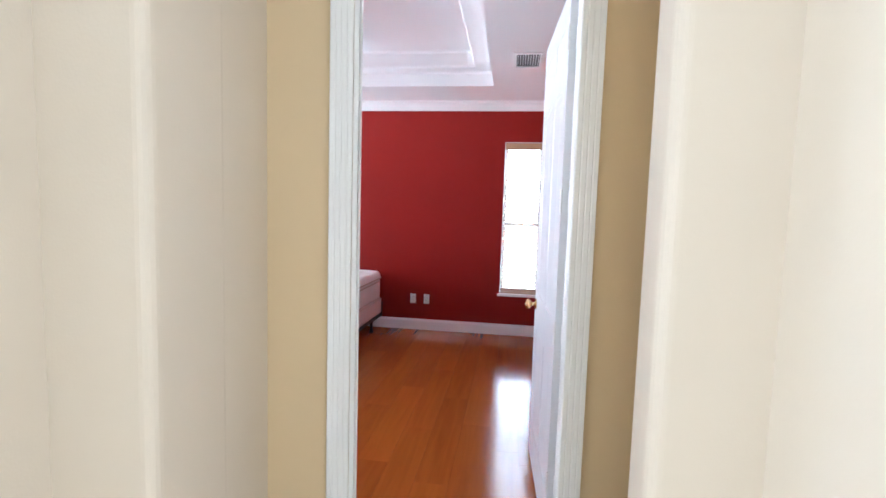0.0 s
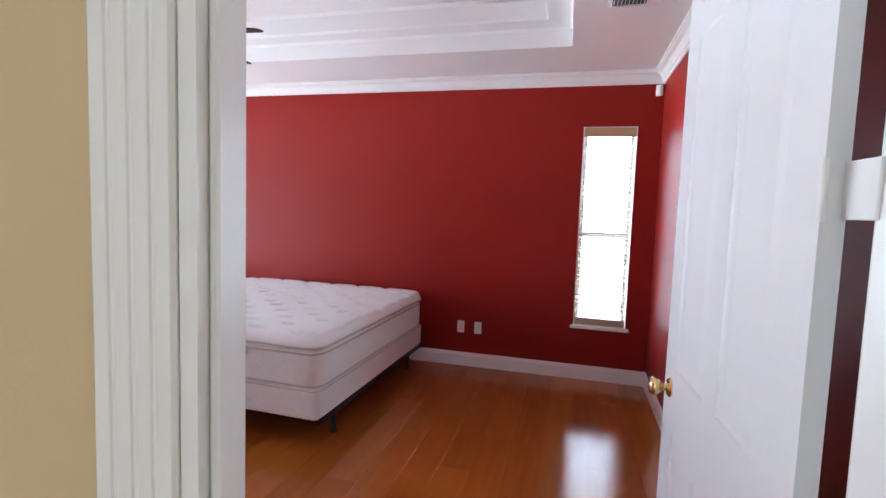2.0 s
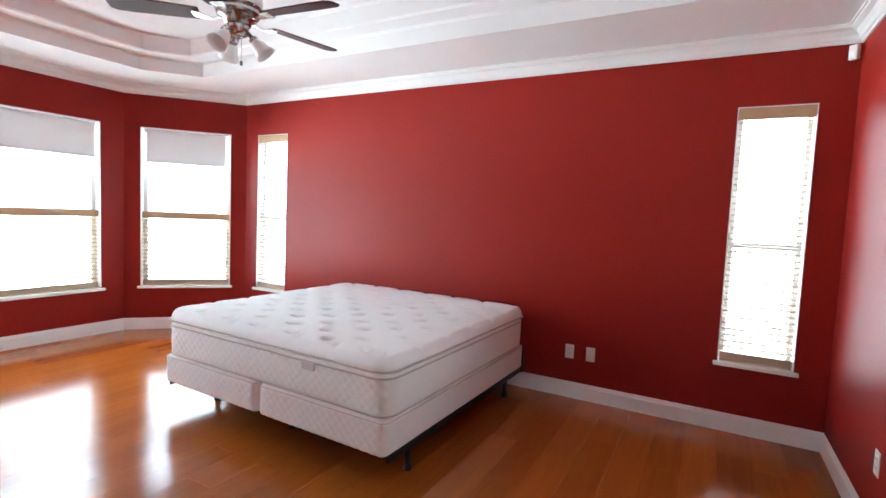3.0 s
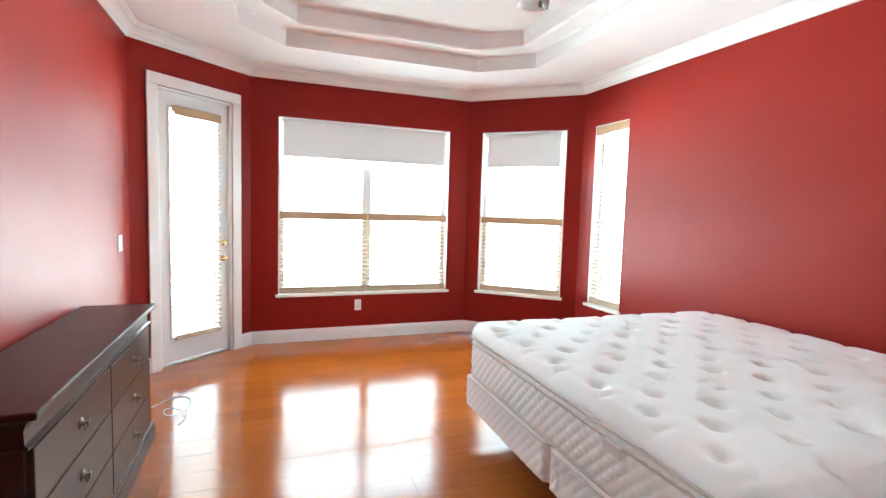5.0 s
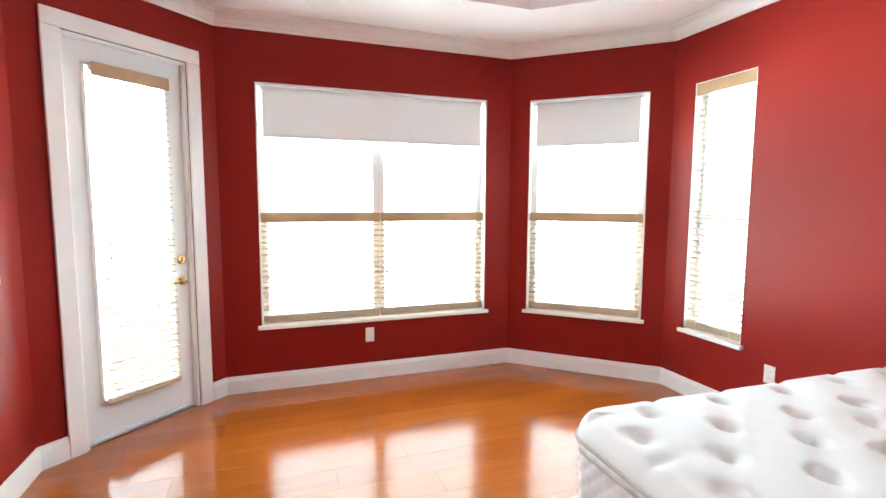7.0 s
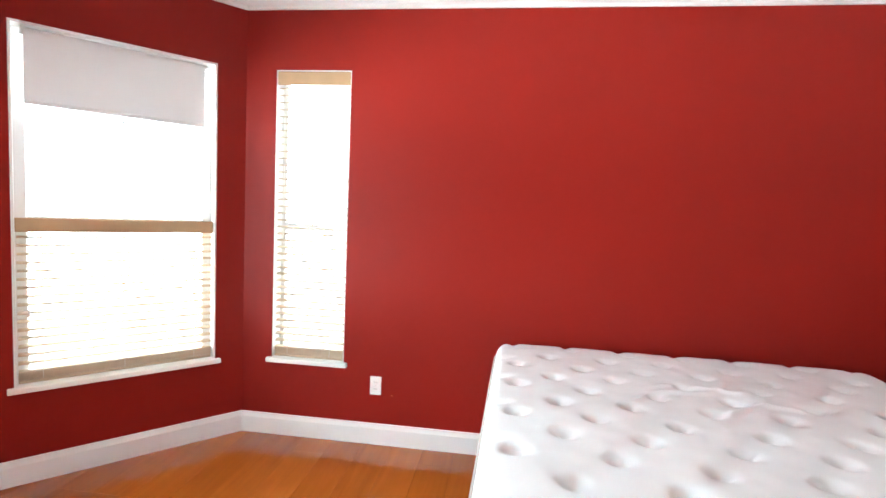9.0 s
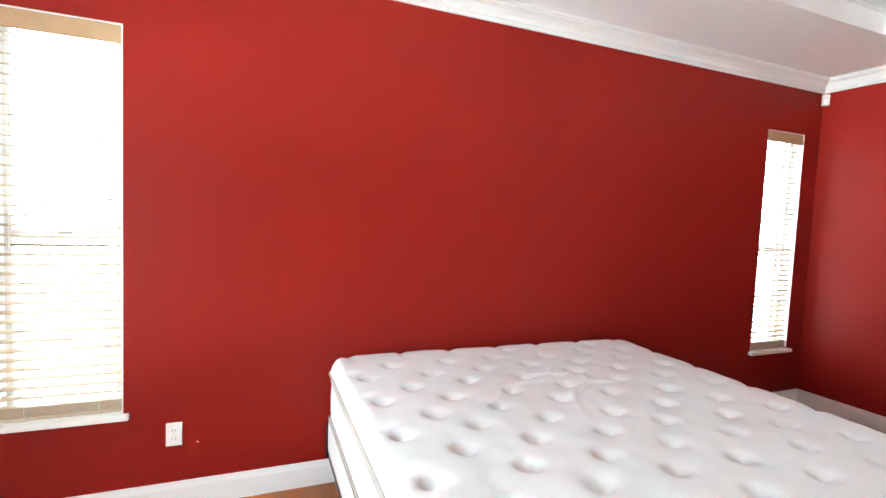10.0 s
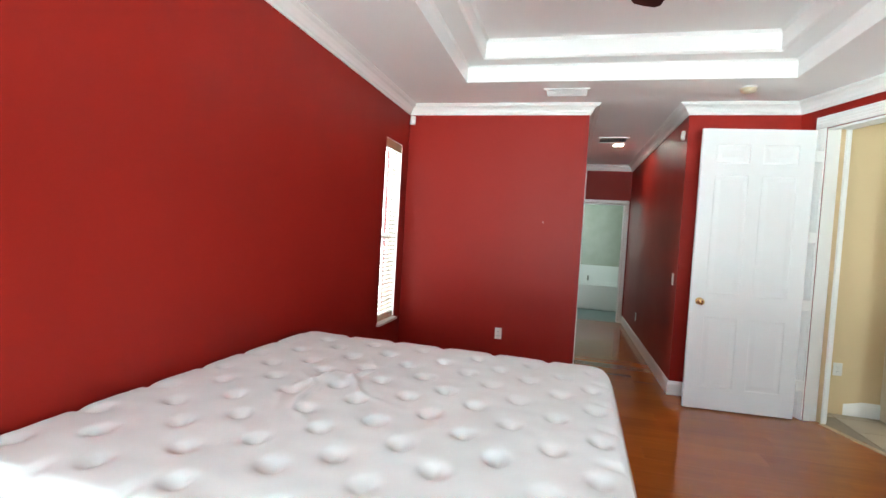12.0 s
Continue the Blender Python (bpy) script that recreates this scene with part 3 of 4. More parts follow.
def panel_door(name, m, w, h, label, hinge_z=(0.28, 0.96, 1.53, 2.2), reach=0.003):
    """A six-panel door leaf: x from the hinge, y through its 36 mm, z up."""
    ob = empty(name, m, label, "door", kind="structure")
    st = 0.115
    cols = [(st, w / 2 - 0.05), (w / 2 + 0.05, w - st)]
    rows = [(0.19, 0.80), (1.0, 2.02), (2.12, h - 0.13)] if h > 2.2 else [(0.19, 0.78), (0.95, 1.62), (1.72, h - 0.12)]
    holes = [(c[0], c[1], r[0], r[1]) for c in cols for r in rows]
    bm = panel_with_holes(bmesh.new(), w, h, holes, -0.018, 0.018)
    part("leaf", bm, DOOR_WHITE, ob)
    for c in cols:
        for r in rows:
            bm = bmesh.new()
            raised_panel(bm, c[0], c[1], r[0], r[1], 0.017, 1)
            raised_panel(bm, c[0], c[1], r[0], r[1], -0.017, -1)
            part("panel", bm, DOOR_WHITE, ob)
    door_knob(ob, Matrix.Translation((w - 0.07, 0, 0.93)))
    for z in hinge_z:
        bm = boxed(-reach, -0.0005, -0.017, -0.010 if reach > 0.05 else 0.016, z - 0.045, z + 0.045, 0.002)
        lathe(bm, [(0.006, z - 0.05), (0.006, z + 0.05)], 10, Matrix.Translation((-0.006, 0.02, 0)))
        part("hinge", bm, WHITE, ob, "white painted hinge")
    return ob


panel_door("door_1", Matrix.Translation((1.505, 3.785, 0.012)) @ Matrix.Rotation(radians(93.0), 4, "Z"), 0.86, DOOR_H - 0.01, "white six-panel entry door standing open", reach=0.085)
panel_door("door_2", m_closet @ Matrix.Translation((2.772, -0.10, 0.012)), 0.655, 2.02, "white panelled closet door, shut", (0.28, 1.05, 1.85))
strike = part("strike_plate", boxed(ENT_U0 + 0.0185, ENT_U0 + 0.0205, -0.05, -0.005, 0.90, 0.97), PEWTER)
strike.matrix_world = m_entry
tagged(strike, "dark metal strike plate on the door jamb", "strike plate")

# glazed patio door in the bay
pd = empty("door_3", m_patio @ Matrix.Translation((0.236, -0.055, 0.03)), "white full-glass patio door with a slatted blind, shut", "door", kind="structure")
PW, PH = 0.673, 2.268
gx0, gx1, gz0, gz1 = 0.115, PW - 0.105, 0.215, PH - 0.13
part("leaf", panel_with_holes(bmesh.new(), PW, PH, [(gx0, gx1, gz0, gz1)], -0.02, 0.02), DOOR_WHITE, pd)
bm = bmesh.new()
for x0, x1, z0, z1 in ((gx0 - 0.02, gx0, gz0 - 0.02, gz1 + 0.02), (gx1, gx1 + 0.02, gz0 - 0.02, gz1 + 0.02), (gx0, gx1, gz0 - 0.02, gz0), (gx0, gx1, gz1, gz1 + 0.02)):
    box(bm, x0, x1, 0.0205, 0.03, z0, z1, 0.003)
part("glazing_bead", bm, DOOR_WHITE, pd)
p = part("pane", boxed(gx0, gx1, -0.003, 0.003, gz0, gz1), GLASS, pd)
p.visible_shadow = False
bm = bmesh.new()
lathe(bm, [(0.03, 0.0), (0.03, 0.006), (0.014, 0.012), (0.012, 0.045), (0.0, 0.046)], 16, Matrix.Translation((0.05, 0.02, 0.86)) @ Matrix.Rotation(-math.pi / 2, 4, "X"))
box(bm, 0.042, 0.16, 0.058, 0.072, 0.852, 0.868, 0.005, 2)
part("handle", bm, BRASS, pd, "brass lever handle")
bm = lathe(bmesh.new(), [(0.03, 0.0), (0.03, 0.006), (0.022, 0.012), (0.0, 0.013)], 16, Matrix.Translation((0.05, 0.02, 1.0)) @ Matrix.Rotation(-math.pi / 2, 4, "X"))
box(bm, 0.044, 0.056, 0.03, 0.044, 0.985, 1.015, 0.003)
part("deadbolt", bm, BRASS, pd, "brass deadbolt turn")
part("threshold", boxed(-0.018, PW + 0.018, -0.10, 0.03, -0.028, -0.006, 0.004), CHROME_GREY, pd, "grey metal threshold")
blind(m_patio, 0.236 + gx0 + 0.003, 0.236 + gx1 - 0.003, 0.03 + gz0 - 0.02, 0.03 + gz1 + 0.015, "full-length light oak slatted blind on the patio door, slats open", y=0.0, valance=0.075, stack=3)


# ---- bed ----
BX0, BX1, BY0, BY1 = -2.225, -0.275, 5.458, 7.378
BCX, BCY, BW, BL = (BX0 + BX1) / 2, (BY0 + BY1) / 2, BX1 - BX0, BY1 - BY0
# the bed stands slightly askew to the wall
BED = Matrix.Translation((BCX, BCY, 0)) @ Matrix.Rotation(radians(-1.6), 4, "Z")


def rounded(w, l, r, step=0.02):
    """Points round a rectangle with rounded corners, centred on 0, counter-clockwise."""
    pts = []
    for cx, cy, a0 in ((w / 2 - r, l / 2 - r, 0), (-w / 2 + r, l / 2 - r, 90), (-w / 2 + r, -l / 2 + r, 180), (w / 2 - r, -l / 2 + r, 270)):
        for k in range(9):
            a = radians(a0 + 90 * k / 8)
            pts.append(Vector((cx + r * math.cos(a), cy + r * math.sin(a))))
    out = []
    for i, p in enumerate(pts):
        q = pts[(i + 1) % len(pts)]
        n = max(1, int((q - p).length / step))
        out += [p.lerp(q, k / n) for k in range(n)]
    return out


def ring_band(outline, rows, bulge):
    """A closed band of rows (z, outward) round an outline; bulge(p, n, z) adds to the outward push."""
    bm = bmesh.new()
    n = len(outline)
    nor = []
    for i in range(n):
        d = (outline[(i + 1) % n] - outline[i - 1]).normalized()
        nor.append(Vector((d.y, -d.x)))
    rings = []
    for z, o in rows:
        rings.append([bm.verts.new((outline[i].x + nor[i].x * (o + bulge(outline[i], nor[i], z)), outline[i].y + nor[i].y * (o + bulge(outline[i], nor[i], z)), z)) for i in range(n)])
    for a, b in zip(rings, rings[1:]):
        for i in range(n):
            bm.faces.new((a[i], a[(i + 1) % n], b[(i + 1) % n], b[i]))
    bm.faces.new(rings[0])
    bm.faces.new(rings[-1])
    return bm


def quilt(p, n, z):
    """Diamond quilting on the faces that look along y."""
    if abs(n.y) < 0.7:
        return 0.002 * noise.noise(Vector((p.x * 5, p.y * 5, z * 5)))
    a, b = (p.x + z) / 0.060, (p.x - z) / 0.060
    return 0.0085 * (abs(math.sin(math.pi * a)) * abs(math.sin(math.pi * b))) ** 0.45 - 0.0045


MZ0 = 0.388
mattress = empty("mattress", BED @ Matrix.Translation((0, 0, MZ0)), "bare white king mattress with tufted pillow top", "mattress")
band = [(0.0, -0.015), (0.012, -0.002)] + [(0.012 + 0.0084 * i, 0.004 * math.sin(math.pi * i / 25)) for i in range(1, 25)] + [(0.222, -0.004), (0.232, -0.02)]
part("border", ring_band(rounded(BW - 0.02, BL - 0.02, 0.10, 0.008), band, quilt), FABRIC_SIDE, mattress, "quilted white border", smooth=True)


def tuft_grid():
    """Tufts in staggered rows, 29 cm apart and 15.5 cm from row to row."""
    out = []
    for j in range(-7, 8):
        for i in range(-1, 9):
            x = -2.093 + 0.293 * i + (0.1465 if j % 2 else 0) - BCX
            y = 6.33 + 0.155 * j - BCY
            if abs(x) < BW / 2 - 0.07 and abs(y) < BL / 2 - 0.08:
                out.append((x + random.uniform(-0.014, 0.014), y + random.uniform(-0.014, 0.014), random.uniform(0.85, 1.12)))
    return np.array(out)


TUFTS = tuft_grid()
FOLDS = [(-0.15, 0.28, 0.5, 0.30), (0.05, 0.15, 0.9, 0.24), (0.22, 0.2, 0.2, 0.22), (-0.02, 0.36, 0.1, 0.28)]


def pillow_top():
    n = 210
    w, l, r, H = BW, BL, 0.11, 0.075
    bm = bmesh.new()
    grid = []
    for j in range(n + 1):
        row = []
        for i in range(n + 1):
            u, v = 2 * i / n - 1, 2 * j / n - 1
            u, v = math.copysign(1 - (1 - abs(u)) ** 1.12, u), math.copysign(1 - (1 - abs(v)) ** 1.12, v)
            x, y = u * w / 2, v * l / 2
            ax, ay = abs(x) - (w / 2 - r), abs(y) - (l / 2 - r)
            if ax > 0 and ay > 0:
                k, q = max(ax, ay), math.hypot(ax, ay)
                sx, sy = ax * k / q, ay * k / q
                x, y = math.copysign(w / 2 - r + sx, x), math.copysign(l / 2 - r + sy, y)
                d = r - k
            else:
                d = min(w / 2 - abs(x), l / 2 - abs(y))
            e = min(1.0, d / 0.048)
            e2 = min(1.0, d / 0.16)
            h = H * (0.8 * math.sqrt(max(0.0, 1 - (1 - e) ** 2.2)) + 0.2 * (1 - (1 - e2) ** 2))
            dx, dy = TUFTS[:, 0] - x, TUFTS[:, 1] - y
            dd = dx * dx + (dy * 1.15) ** 2
            dip = float(np.sum(TUFTS[:, 2] * (0.038 * np.exp(-dd / 0.0011) + 0.0035 * np.exp(-dd / 0.005))))
            fold = 0.0
            for fx, fy, a, ln in FOLDS:
                c, s_ = math.cos(a), math.sin(a)
                p_, q_ = (x - fx) * c + (y - fy) * s_, -(x - fx) * s_ + (y - fy) * c
                q_ += 0.03 * math.sin(p_ * 14)
                fold += 0.013 * math.exp(-(q_ / 0.018) ** 2) * math.exp(-(p_ / ln) ** 2 * 2)
            soft = 0.005 * noise.noise(Vector((x * 3, y * 3, 0.3))) + 0.0025 * noise.noise(Vector((x * 13, y * 13, 1.3)))
            along_edge = x if l / 2 - abs(y) < w / 2 - abs(x) else y
            pitch = 0.293 if l / 2 - abs(y) < w / 2 - abs(x) else 0.31
            notch = abs((along_edge / pitch + 0.5) % 1.0 - 0.5) * pitch
            dip += 0.013 * math.exp(-(notch / 0.024) ** 2) * math.exp(-((d - 0.05) / 0.05) ** 2)
            z = 0.246 + h + min(1.0, e * 1.4) * (fold + soft + 0.012) - dip * min(1.0, e + 0.25)
            if d < 1e-5:
                z = 0.246
            row.append(bm.verts.new((x, y, z)))
        grid.append(row)
    for j in range(n):
        for i in range(n):
            bm.faces.new((grid[j][i], grid[j][i + 1], grid[j + 1][i + 1], grid[j + 1][i]))
    rim = [grid[0][i] for i in range(n)] + [grid[j][n] for j in range(n)] + [grid[n][i] for i in range(n, 0, -1)] + [grid[j][0] for j in range(n, 0, -1)]
    low = [bm.verts.new((v.co.x * 0.985, v.co.y * 0.985, 0.231)) for v in rim]
    for i in range(len(rim)):
        k = (i + 1) % len(rim)
        bm.faces.new((rim[i], rim[k], low[k], low[i]))
    bm.faces.new(low)
    return bm


part("pillow_top", pillow_top(), FABRIC, mattress, "white knit top dimpled by rows of tufts", smooth=True)


def piping(w, l, r, z, thick, material, parent):
    ol = rounded(w, l, r, 0.03)
    cu = bpy.data.curves.new("piping", "CURVE")
    cu.dimensions, cu.bevel_depth, cu.bevel_resolution = "3D", thick, 2
    sp = cu.splines.new("POLY")
    sp.points.add(len(ol) - 1)
    for p_, q_ in zip(sp.points, ol):
        p_.co = (q_.x, q_.y, z + 0.003 * noise.noise(Vector((q_.x * 4, q_.y * 4, z * 30))), 1)
    sp.use_cyclic_u = True
    cu.materials.append(material)
    ob = new("piping", cu)
    ob.parent = parent
    return ob


piping(BW + 0.004, BL + 0.004, 0.11, 0.248, 0.0065, PIPING, mattress)
piping(BW - 0.016, BL - 0.016, 0.10, 0.208, 0.006, PIPING, mattress)
piping(BW - 0.016, BL - 0.016, 0.10, 0.010, 0.0035, PIPING, mattress)
part("label", boxed(0.375, 0.475, -BL / 2 - 0.006, -BL / 2 + 0.006, 0.165, 0.21, 0.004), TAG, mattress, "small grey satin label")


def box_spring(cx):
    w = BW / 2 - 0.012
    ob = empty("box_spring", BED @ Matrix.Translation((cx, 0, 0.195)), "pale half-width box spring under the mattress", "box spring", group="pair of box springs")
    rows = [(0.0, -0.012), (0.01, 0.0)] + [(0.01 + 0.0077 * i, 0.0) for i in range(1, 21)] + [(0.172, 0.0), (0.188, -0.012)]
    part("body", ring_band(rounded(w, BL + 0.0, 0.045, 0.008), rows, lambda p, n, z: quilt(p, n, z) * 0.6), BOXSIDE, ob, smooth=True)
    piping(w + 0.002, BL + 0.002, 0.045, 0.180, 0.0028, PIPING, ob)
    under = boxed(-w / 2 + 0.05, w / 2 - 0.05, -BL / 2 + 0.05, BL / 2 - 0.05, -0.004, 0.001)
    part("dust_cover", under, BLACK, ob, "black dust cover beneath")
    return ob


box_spring(-BW / 4)
box_spring(BW / 4)

bf = empty("bed_frame", BED, "black steel bed frame on feet", "bed frame")
RX = BW / 2 - 0.03
for s_ in (-1, 1):
    bm = boxed(s_ * RX - 0.02, s_ * RX + 0.02, -0.925, 0.93, 0.184, 0.1885)
    box(bm, s_ * (RX + 0.017) - 0.002, s_ * (RX + 0.017) + 0.002, -0.925, 0.93, 0.1545, 0.184)
    part("side_rail", bm, STEEL_DARK, bf)
    bm = boxed(s_ * RX - 0.03, s_ * RX + 0.03, 0.932, 0.962, 0.15, 0.33, 0.003)
    part("headboard_bracket", bm, STEEL_DARK, bf)
for y in (-0.66, 0.0, 0.72):
    bm = boxed(-RX + 0.022, RX - 0.022, y - 0.016, y + 0.016, 0.178, 0.183)
    box(bm, -RX + 0.022, RX - 0.022, y + 0.013, y + 0.016, 0.152, 0.178)
    part("cross_bar", bm, STEEL_DARK, bf)
for x, y in ((-0.80, -0.66), (0.0, -0.66), (RX - 0.03, -0.66), (RX - 0.03, 0.72), (-RX + 0.03, 0.72), (0.0, 0.72), (-0.80, 0.0), (0.75, 0.0)):
    bm = boxed(x - 0.014, x + 0.014, y - 0.014, y + 0.014, 0.03, 0.178, 0.002)
    lathe(bm, [(0.0, 0.0), (0.026, 0.0), (0.026, 0.012), (0.018, 0.03), (0.018, 0.05)], 12, Matrix.Translation((x, y, 0)))
    part("leg", bm, STEEL_DARK, bf)


# ---- dresser ----
DX0, DX1, DY0, DY1, DH = -2.72, -1.12, YS + 0.02, 3.715, 0.805
dr = empty("dresser", Matrix.Translation(((DX0 + DX1) / 2, DY0, 0)), "dark cherry wooden dresser with pewter pulls against the wall", "dresser")
DW, DD = DX1 - DX0, DY1 - DY0
part("carcass", boxed(-DW / 2 + 0.03, DW / 2 - 0.03, 0.0, DD - 0.045, 0.09, DH - 0.11), CHERRY, dr)
bm = boxed(-DW / 2, DW / 2, -0.005, DD, DH - 0.024, DH, 0.008, 3)
part("top", bm, CHERRY, dr, "polished dark cherry top")
bm = bmesh.new()
prof = [(0.0, DH - 0.115), (0.016, DH - 0.113), (0.018, DH - 0.104), (0.005, DH - 0.098), (0.002, DH - 0.06), (0.012, DH - 0.036), (0.026, DH - 0.024), (-0.04, DH - 0.024), (-0.04, DH - 0.115)]
sweep(bm, prof, [(-DW / 2 + 0.028, -0.0), (-DW / 2 + 0.028, DD - 0.043), (DW / 2 - 0.028, DD - 0.043), (DW / 2 - 0.028, 0.0)])
part("frieze", bm, CHERRY, dr)
bm = bmesh.new()
prof = [(0.0, 0.0), (0.028, 0.0), (0.028, 0.085), (0.02, 0.098), (0.0, 0.105), (-0.03, 0.105), (-0.03, 0.0)]
sweep(bm, prof, [(-DW / 2 + 0.028, 0.0), (-DW / 2 + 0.028, DD - 0.043), (DW / 2 - 0.028, DD - 0.043), (DW / 2 - 0.028, 0.0)])
part("plinth", bm, CHERRY, dr, "moulded cherry plinth")
for i in range(2):
    cw = (DW - 0.09) / 2
    for j in range(3):
        x0 = -DW / 2 + 0.045 + i * cw + 0.004
        z0 = 0.110 + j * 0.193
        d = part("drawer", boxed(x0, x0 + cw - 0.008, DD - 0.044, DD - 0.027, z0, z0 + 0.187, 0.004, 2), CHERRY_FRONT, dr)
        bm = bmesh.new()
        cx, cz = x0 + cw / 2 - 0.004, z0 + 0.10
        lathe(bm, [(0.022, 0.0), (0.021, 0.003), (0.010, 0.006), (0.007, 0.02), (0.012, 0.026), (0.0, 0.029)], 14, Matrix.Translation((cx, DD - 0.027, cz)) @ Matrix.Rotation(-math.pi / 2, 4, "X"))
        for k in range(13):
            a = math.pi + math.pi * k / 12
            bmesh.ops.create_icosphere(bm, subdivisions=1, radius=0.0042, matrix=Matrix.Translation((cx + 0.021 * math.cos(a), DD - 0.008, cz + 0.003 + 0.026 * math.sin(a))))
        part("pull", bm, PEWTER, d, "dark pewter drop pull", smooth=True)


# ---- ceiling fan ----
FX, FY, FZ, ROD = -1.38, 5.375, CEIL + 0.285, 0.135
fan = empty("ceiling_fan", Matrix.Translation((FX, FY, FZ - ROD)), "nickel ceiling fan with mahogany blades and light kit", "ceiling fan")
part("canopy", lathe(bmesh.new(), [(0.0, ROD), (0.07, ROD), (0.068, ROD - 0.02), (0.045, ROD - 0.05), (0.018, ROD - 0.06)], 24), NICKEL, fan, smooth=True)
part("downrod", lathe(bmesh.new(), [(0.012, ROD - 0.055), (0.012, -0.2)], 12), NICKEL, fan)
part("motor", lathe(bmesh.new(), [(0.018, -0.185), (0.05, -0.195), (0.105, -0.215), (0.13, -0.245), (0.132, -0.30), (0.128, -0.315), (0.12, -0.32), (0.125, -0.33), (0.11, -0.36), (0.075, -0.375), (0.07, -0.40), (0.0, -0.405)], 36), NICKEL, fan, smooth=True)
part("switch_housing", lathe(bmesh.new(), [(0.06, -0.40), (0.062, -0.41), (0.058, -0.45), (0.035, -0.465), (0.0, -0.467)], 24), NICKEL, fan, smooth=True)
for k in range(5):
    t = Matrix.Rotation(radians(6 + 72 * k), 4, "Z")
    bm = bmesh.new()
    for a, b, w0, w1, z0, z1 in ((0.09, 0.14, 0.012, 0.012, -0.372, -0.385), (0.14, 0.19, 0.012, 0.035, -0.385, -0.375), (0.19, 0.235, 0.035, 0.042, -0.375, -0.370)):
        vs = [bm.verts.new((x, y, z + dz)) for x, w_, z in ((a, w0, z0), (b, w1, z1)) for y in (-w_, w_) for dz in (0, 0.006)]
        for q in ((0, 1, 3, 2), (4, 6, 7, 5), (0, 4, 5, 1), (2, 3, 7, 6), (0, 2, 6, 4), (1, 5, 7, 3)):
            bm.faces.new([vs[i] for i in q])
    bmesh.ops.transform(bm, matrix=t, verts=bm.verts)
    iron = part("blade_iron", bm, NICKEL, fan)
    bm = bmesh.new()
    ol = [(0.20, -0.052), (0.25, -0.058), (0.55, -0.068), (0.63, -0.066), (0.655, -0.045), (0.66, 0.0), (0.655, 0.045), (0.63, 0.066), (0.55, 0.068), (0.25, 0.058), (0.20, 0.052)]
    lo = [bm.verts.new((x, y, -0.364)) for x, y in ol]
    hi = [bm.verts.new((x, y, -0.357)) for x, y in ol]
    bm.faces.new(lo)
    bm.faces.new(hi)
    for i in range(len(ol)):
        j = (i + 1) % len(ol)
        bm.faces.new((lo[i], lo[j], hi[j], hi[i]))
    bmesh.ops.transform(bm, matrix=t @ Matrix.Translation((0, 0, -0.36)) @ Matrix.Rotation(radians(11), 4, "X") @ Matrix.Translation((0, 0, 0.36)), verts=bm.verts)
    part("blade", bm, BLADE, fan, "dark mahogany blade")
for k in range(3):
    t = Matrix.Rotation(radians(40 + 120 * k), 4, "Z") @ Matrix.Translation((0.055, 0, -0.44)) @ Matrix.Rotation(radians(-42), 4, "Y")
    arm = part("lamp_arm", lathe(bmesh.new(), [(0.0, 0.0), (0.012, 0.0), (0.012, -0.03), (0.024, -0.035), (0.026, -0.055), (0.0, -0.056)], 14, t), NICKEL, fan, smooth=True)
    part("shade", lathe(bmesh.new(), [(0.022, -0.05), (0.03, -0.06), (0.038, -0.085), (0.045, -0.12), (0.06, -0.15), (0.057, -0.15), (0.042, -0.12), (0.035, -0.085), (0.02, -0.052)], 20, t), FROST, arm, "frosted white glass shade", smooth=True)
bm = boxed(0.03, 0.0315, -0.0008, 0.0008, -0.60, -0.455)
lathe(bm, [(0.0, -0.63), (0.008, -0.625), (0.008, -0.605), (0.0, -0.60)], 10, Matrix.Translation((0.0308, 0, 0)))
part("pull_chain", bm, PEWTER, fan)


# ---- plates, vents and small fittings ----
def plate(name, m, label, category, outlet=True, w=0.07, h=0.115, group=""):
    """A wall plate centred on m; y points into the room."""
    ob = empty(name, m, label, category, group)
    part("cover", boxed(-w / 2, w / 2, 0.0005, 0.0065, -h / 2, h / 2, 0.003, 2), PLATE, ob)
    if outlet:
        for dz in (-0.02, 0.02):
            bm = boxed(-0.017, 0.017, 0.006, 0.0085, dz - 0.014, dz + 0.014, 0.002)
            r = part("receptacle", bm, PLATE, ob)
            bm = boxed(-0.008, -0.006, 0.0086, 0.009, dz - 0.004, dz + 0.006)
            box(bm, 0.006, 0.008, 0.0086, 0.009, dz - 0.004, dz + 0.006)
            part("slot", bm, BLACK, r)
    else:
        part("rocker", boxed(-0.016, 0.016, 0.006, 0.011, -0.032, 0.032, 0.002), PLATE, ob)
    part("screw", lathe(bmesh.new(), [(0.003, 0.0), (0.003, 0.0075), (0.0, 0.008)], 8, Matrix.Translation((0, 0, 0)) @ Matrix.Rotation(-math.pi / 2, 4, "X")), CHROME_GREY, ob)
    return ob


def facing(x, y, z, deg):
    return Matrix.Translation((x, y, z)) @ Matrix.Rotation(radians(deg), 4, "Z")


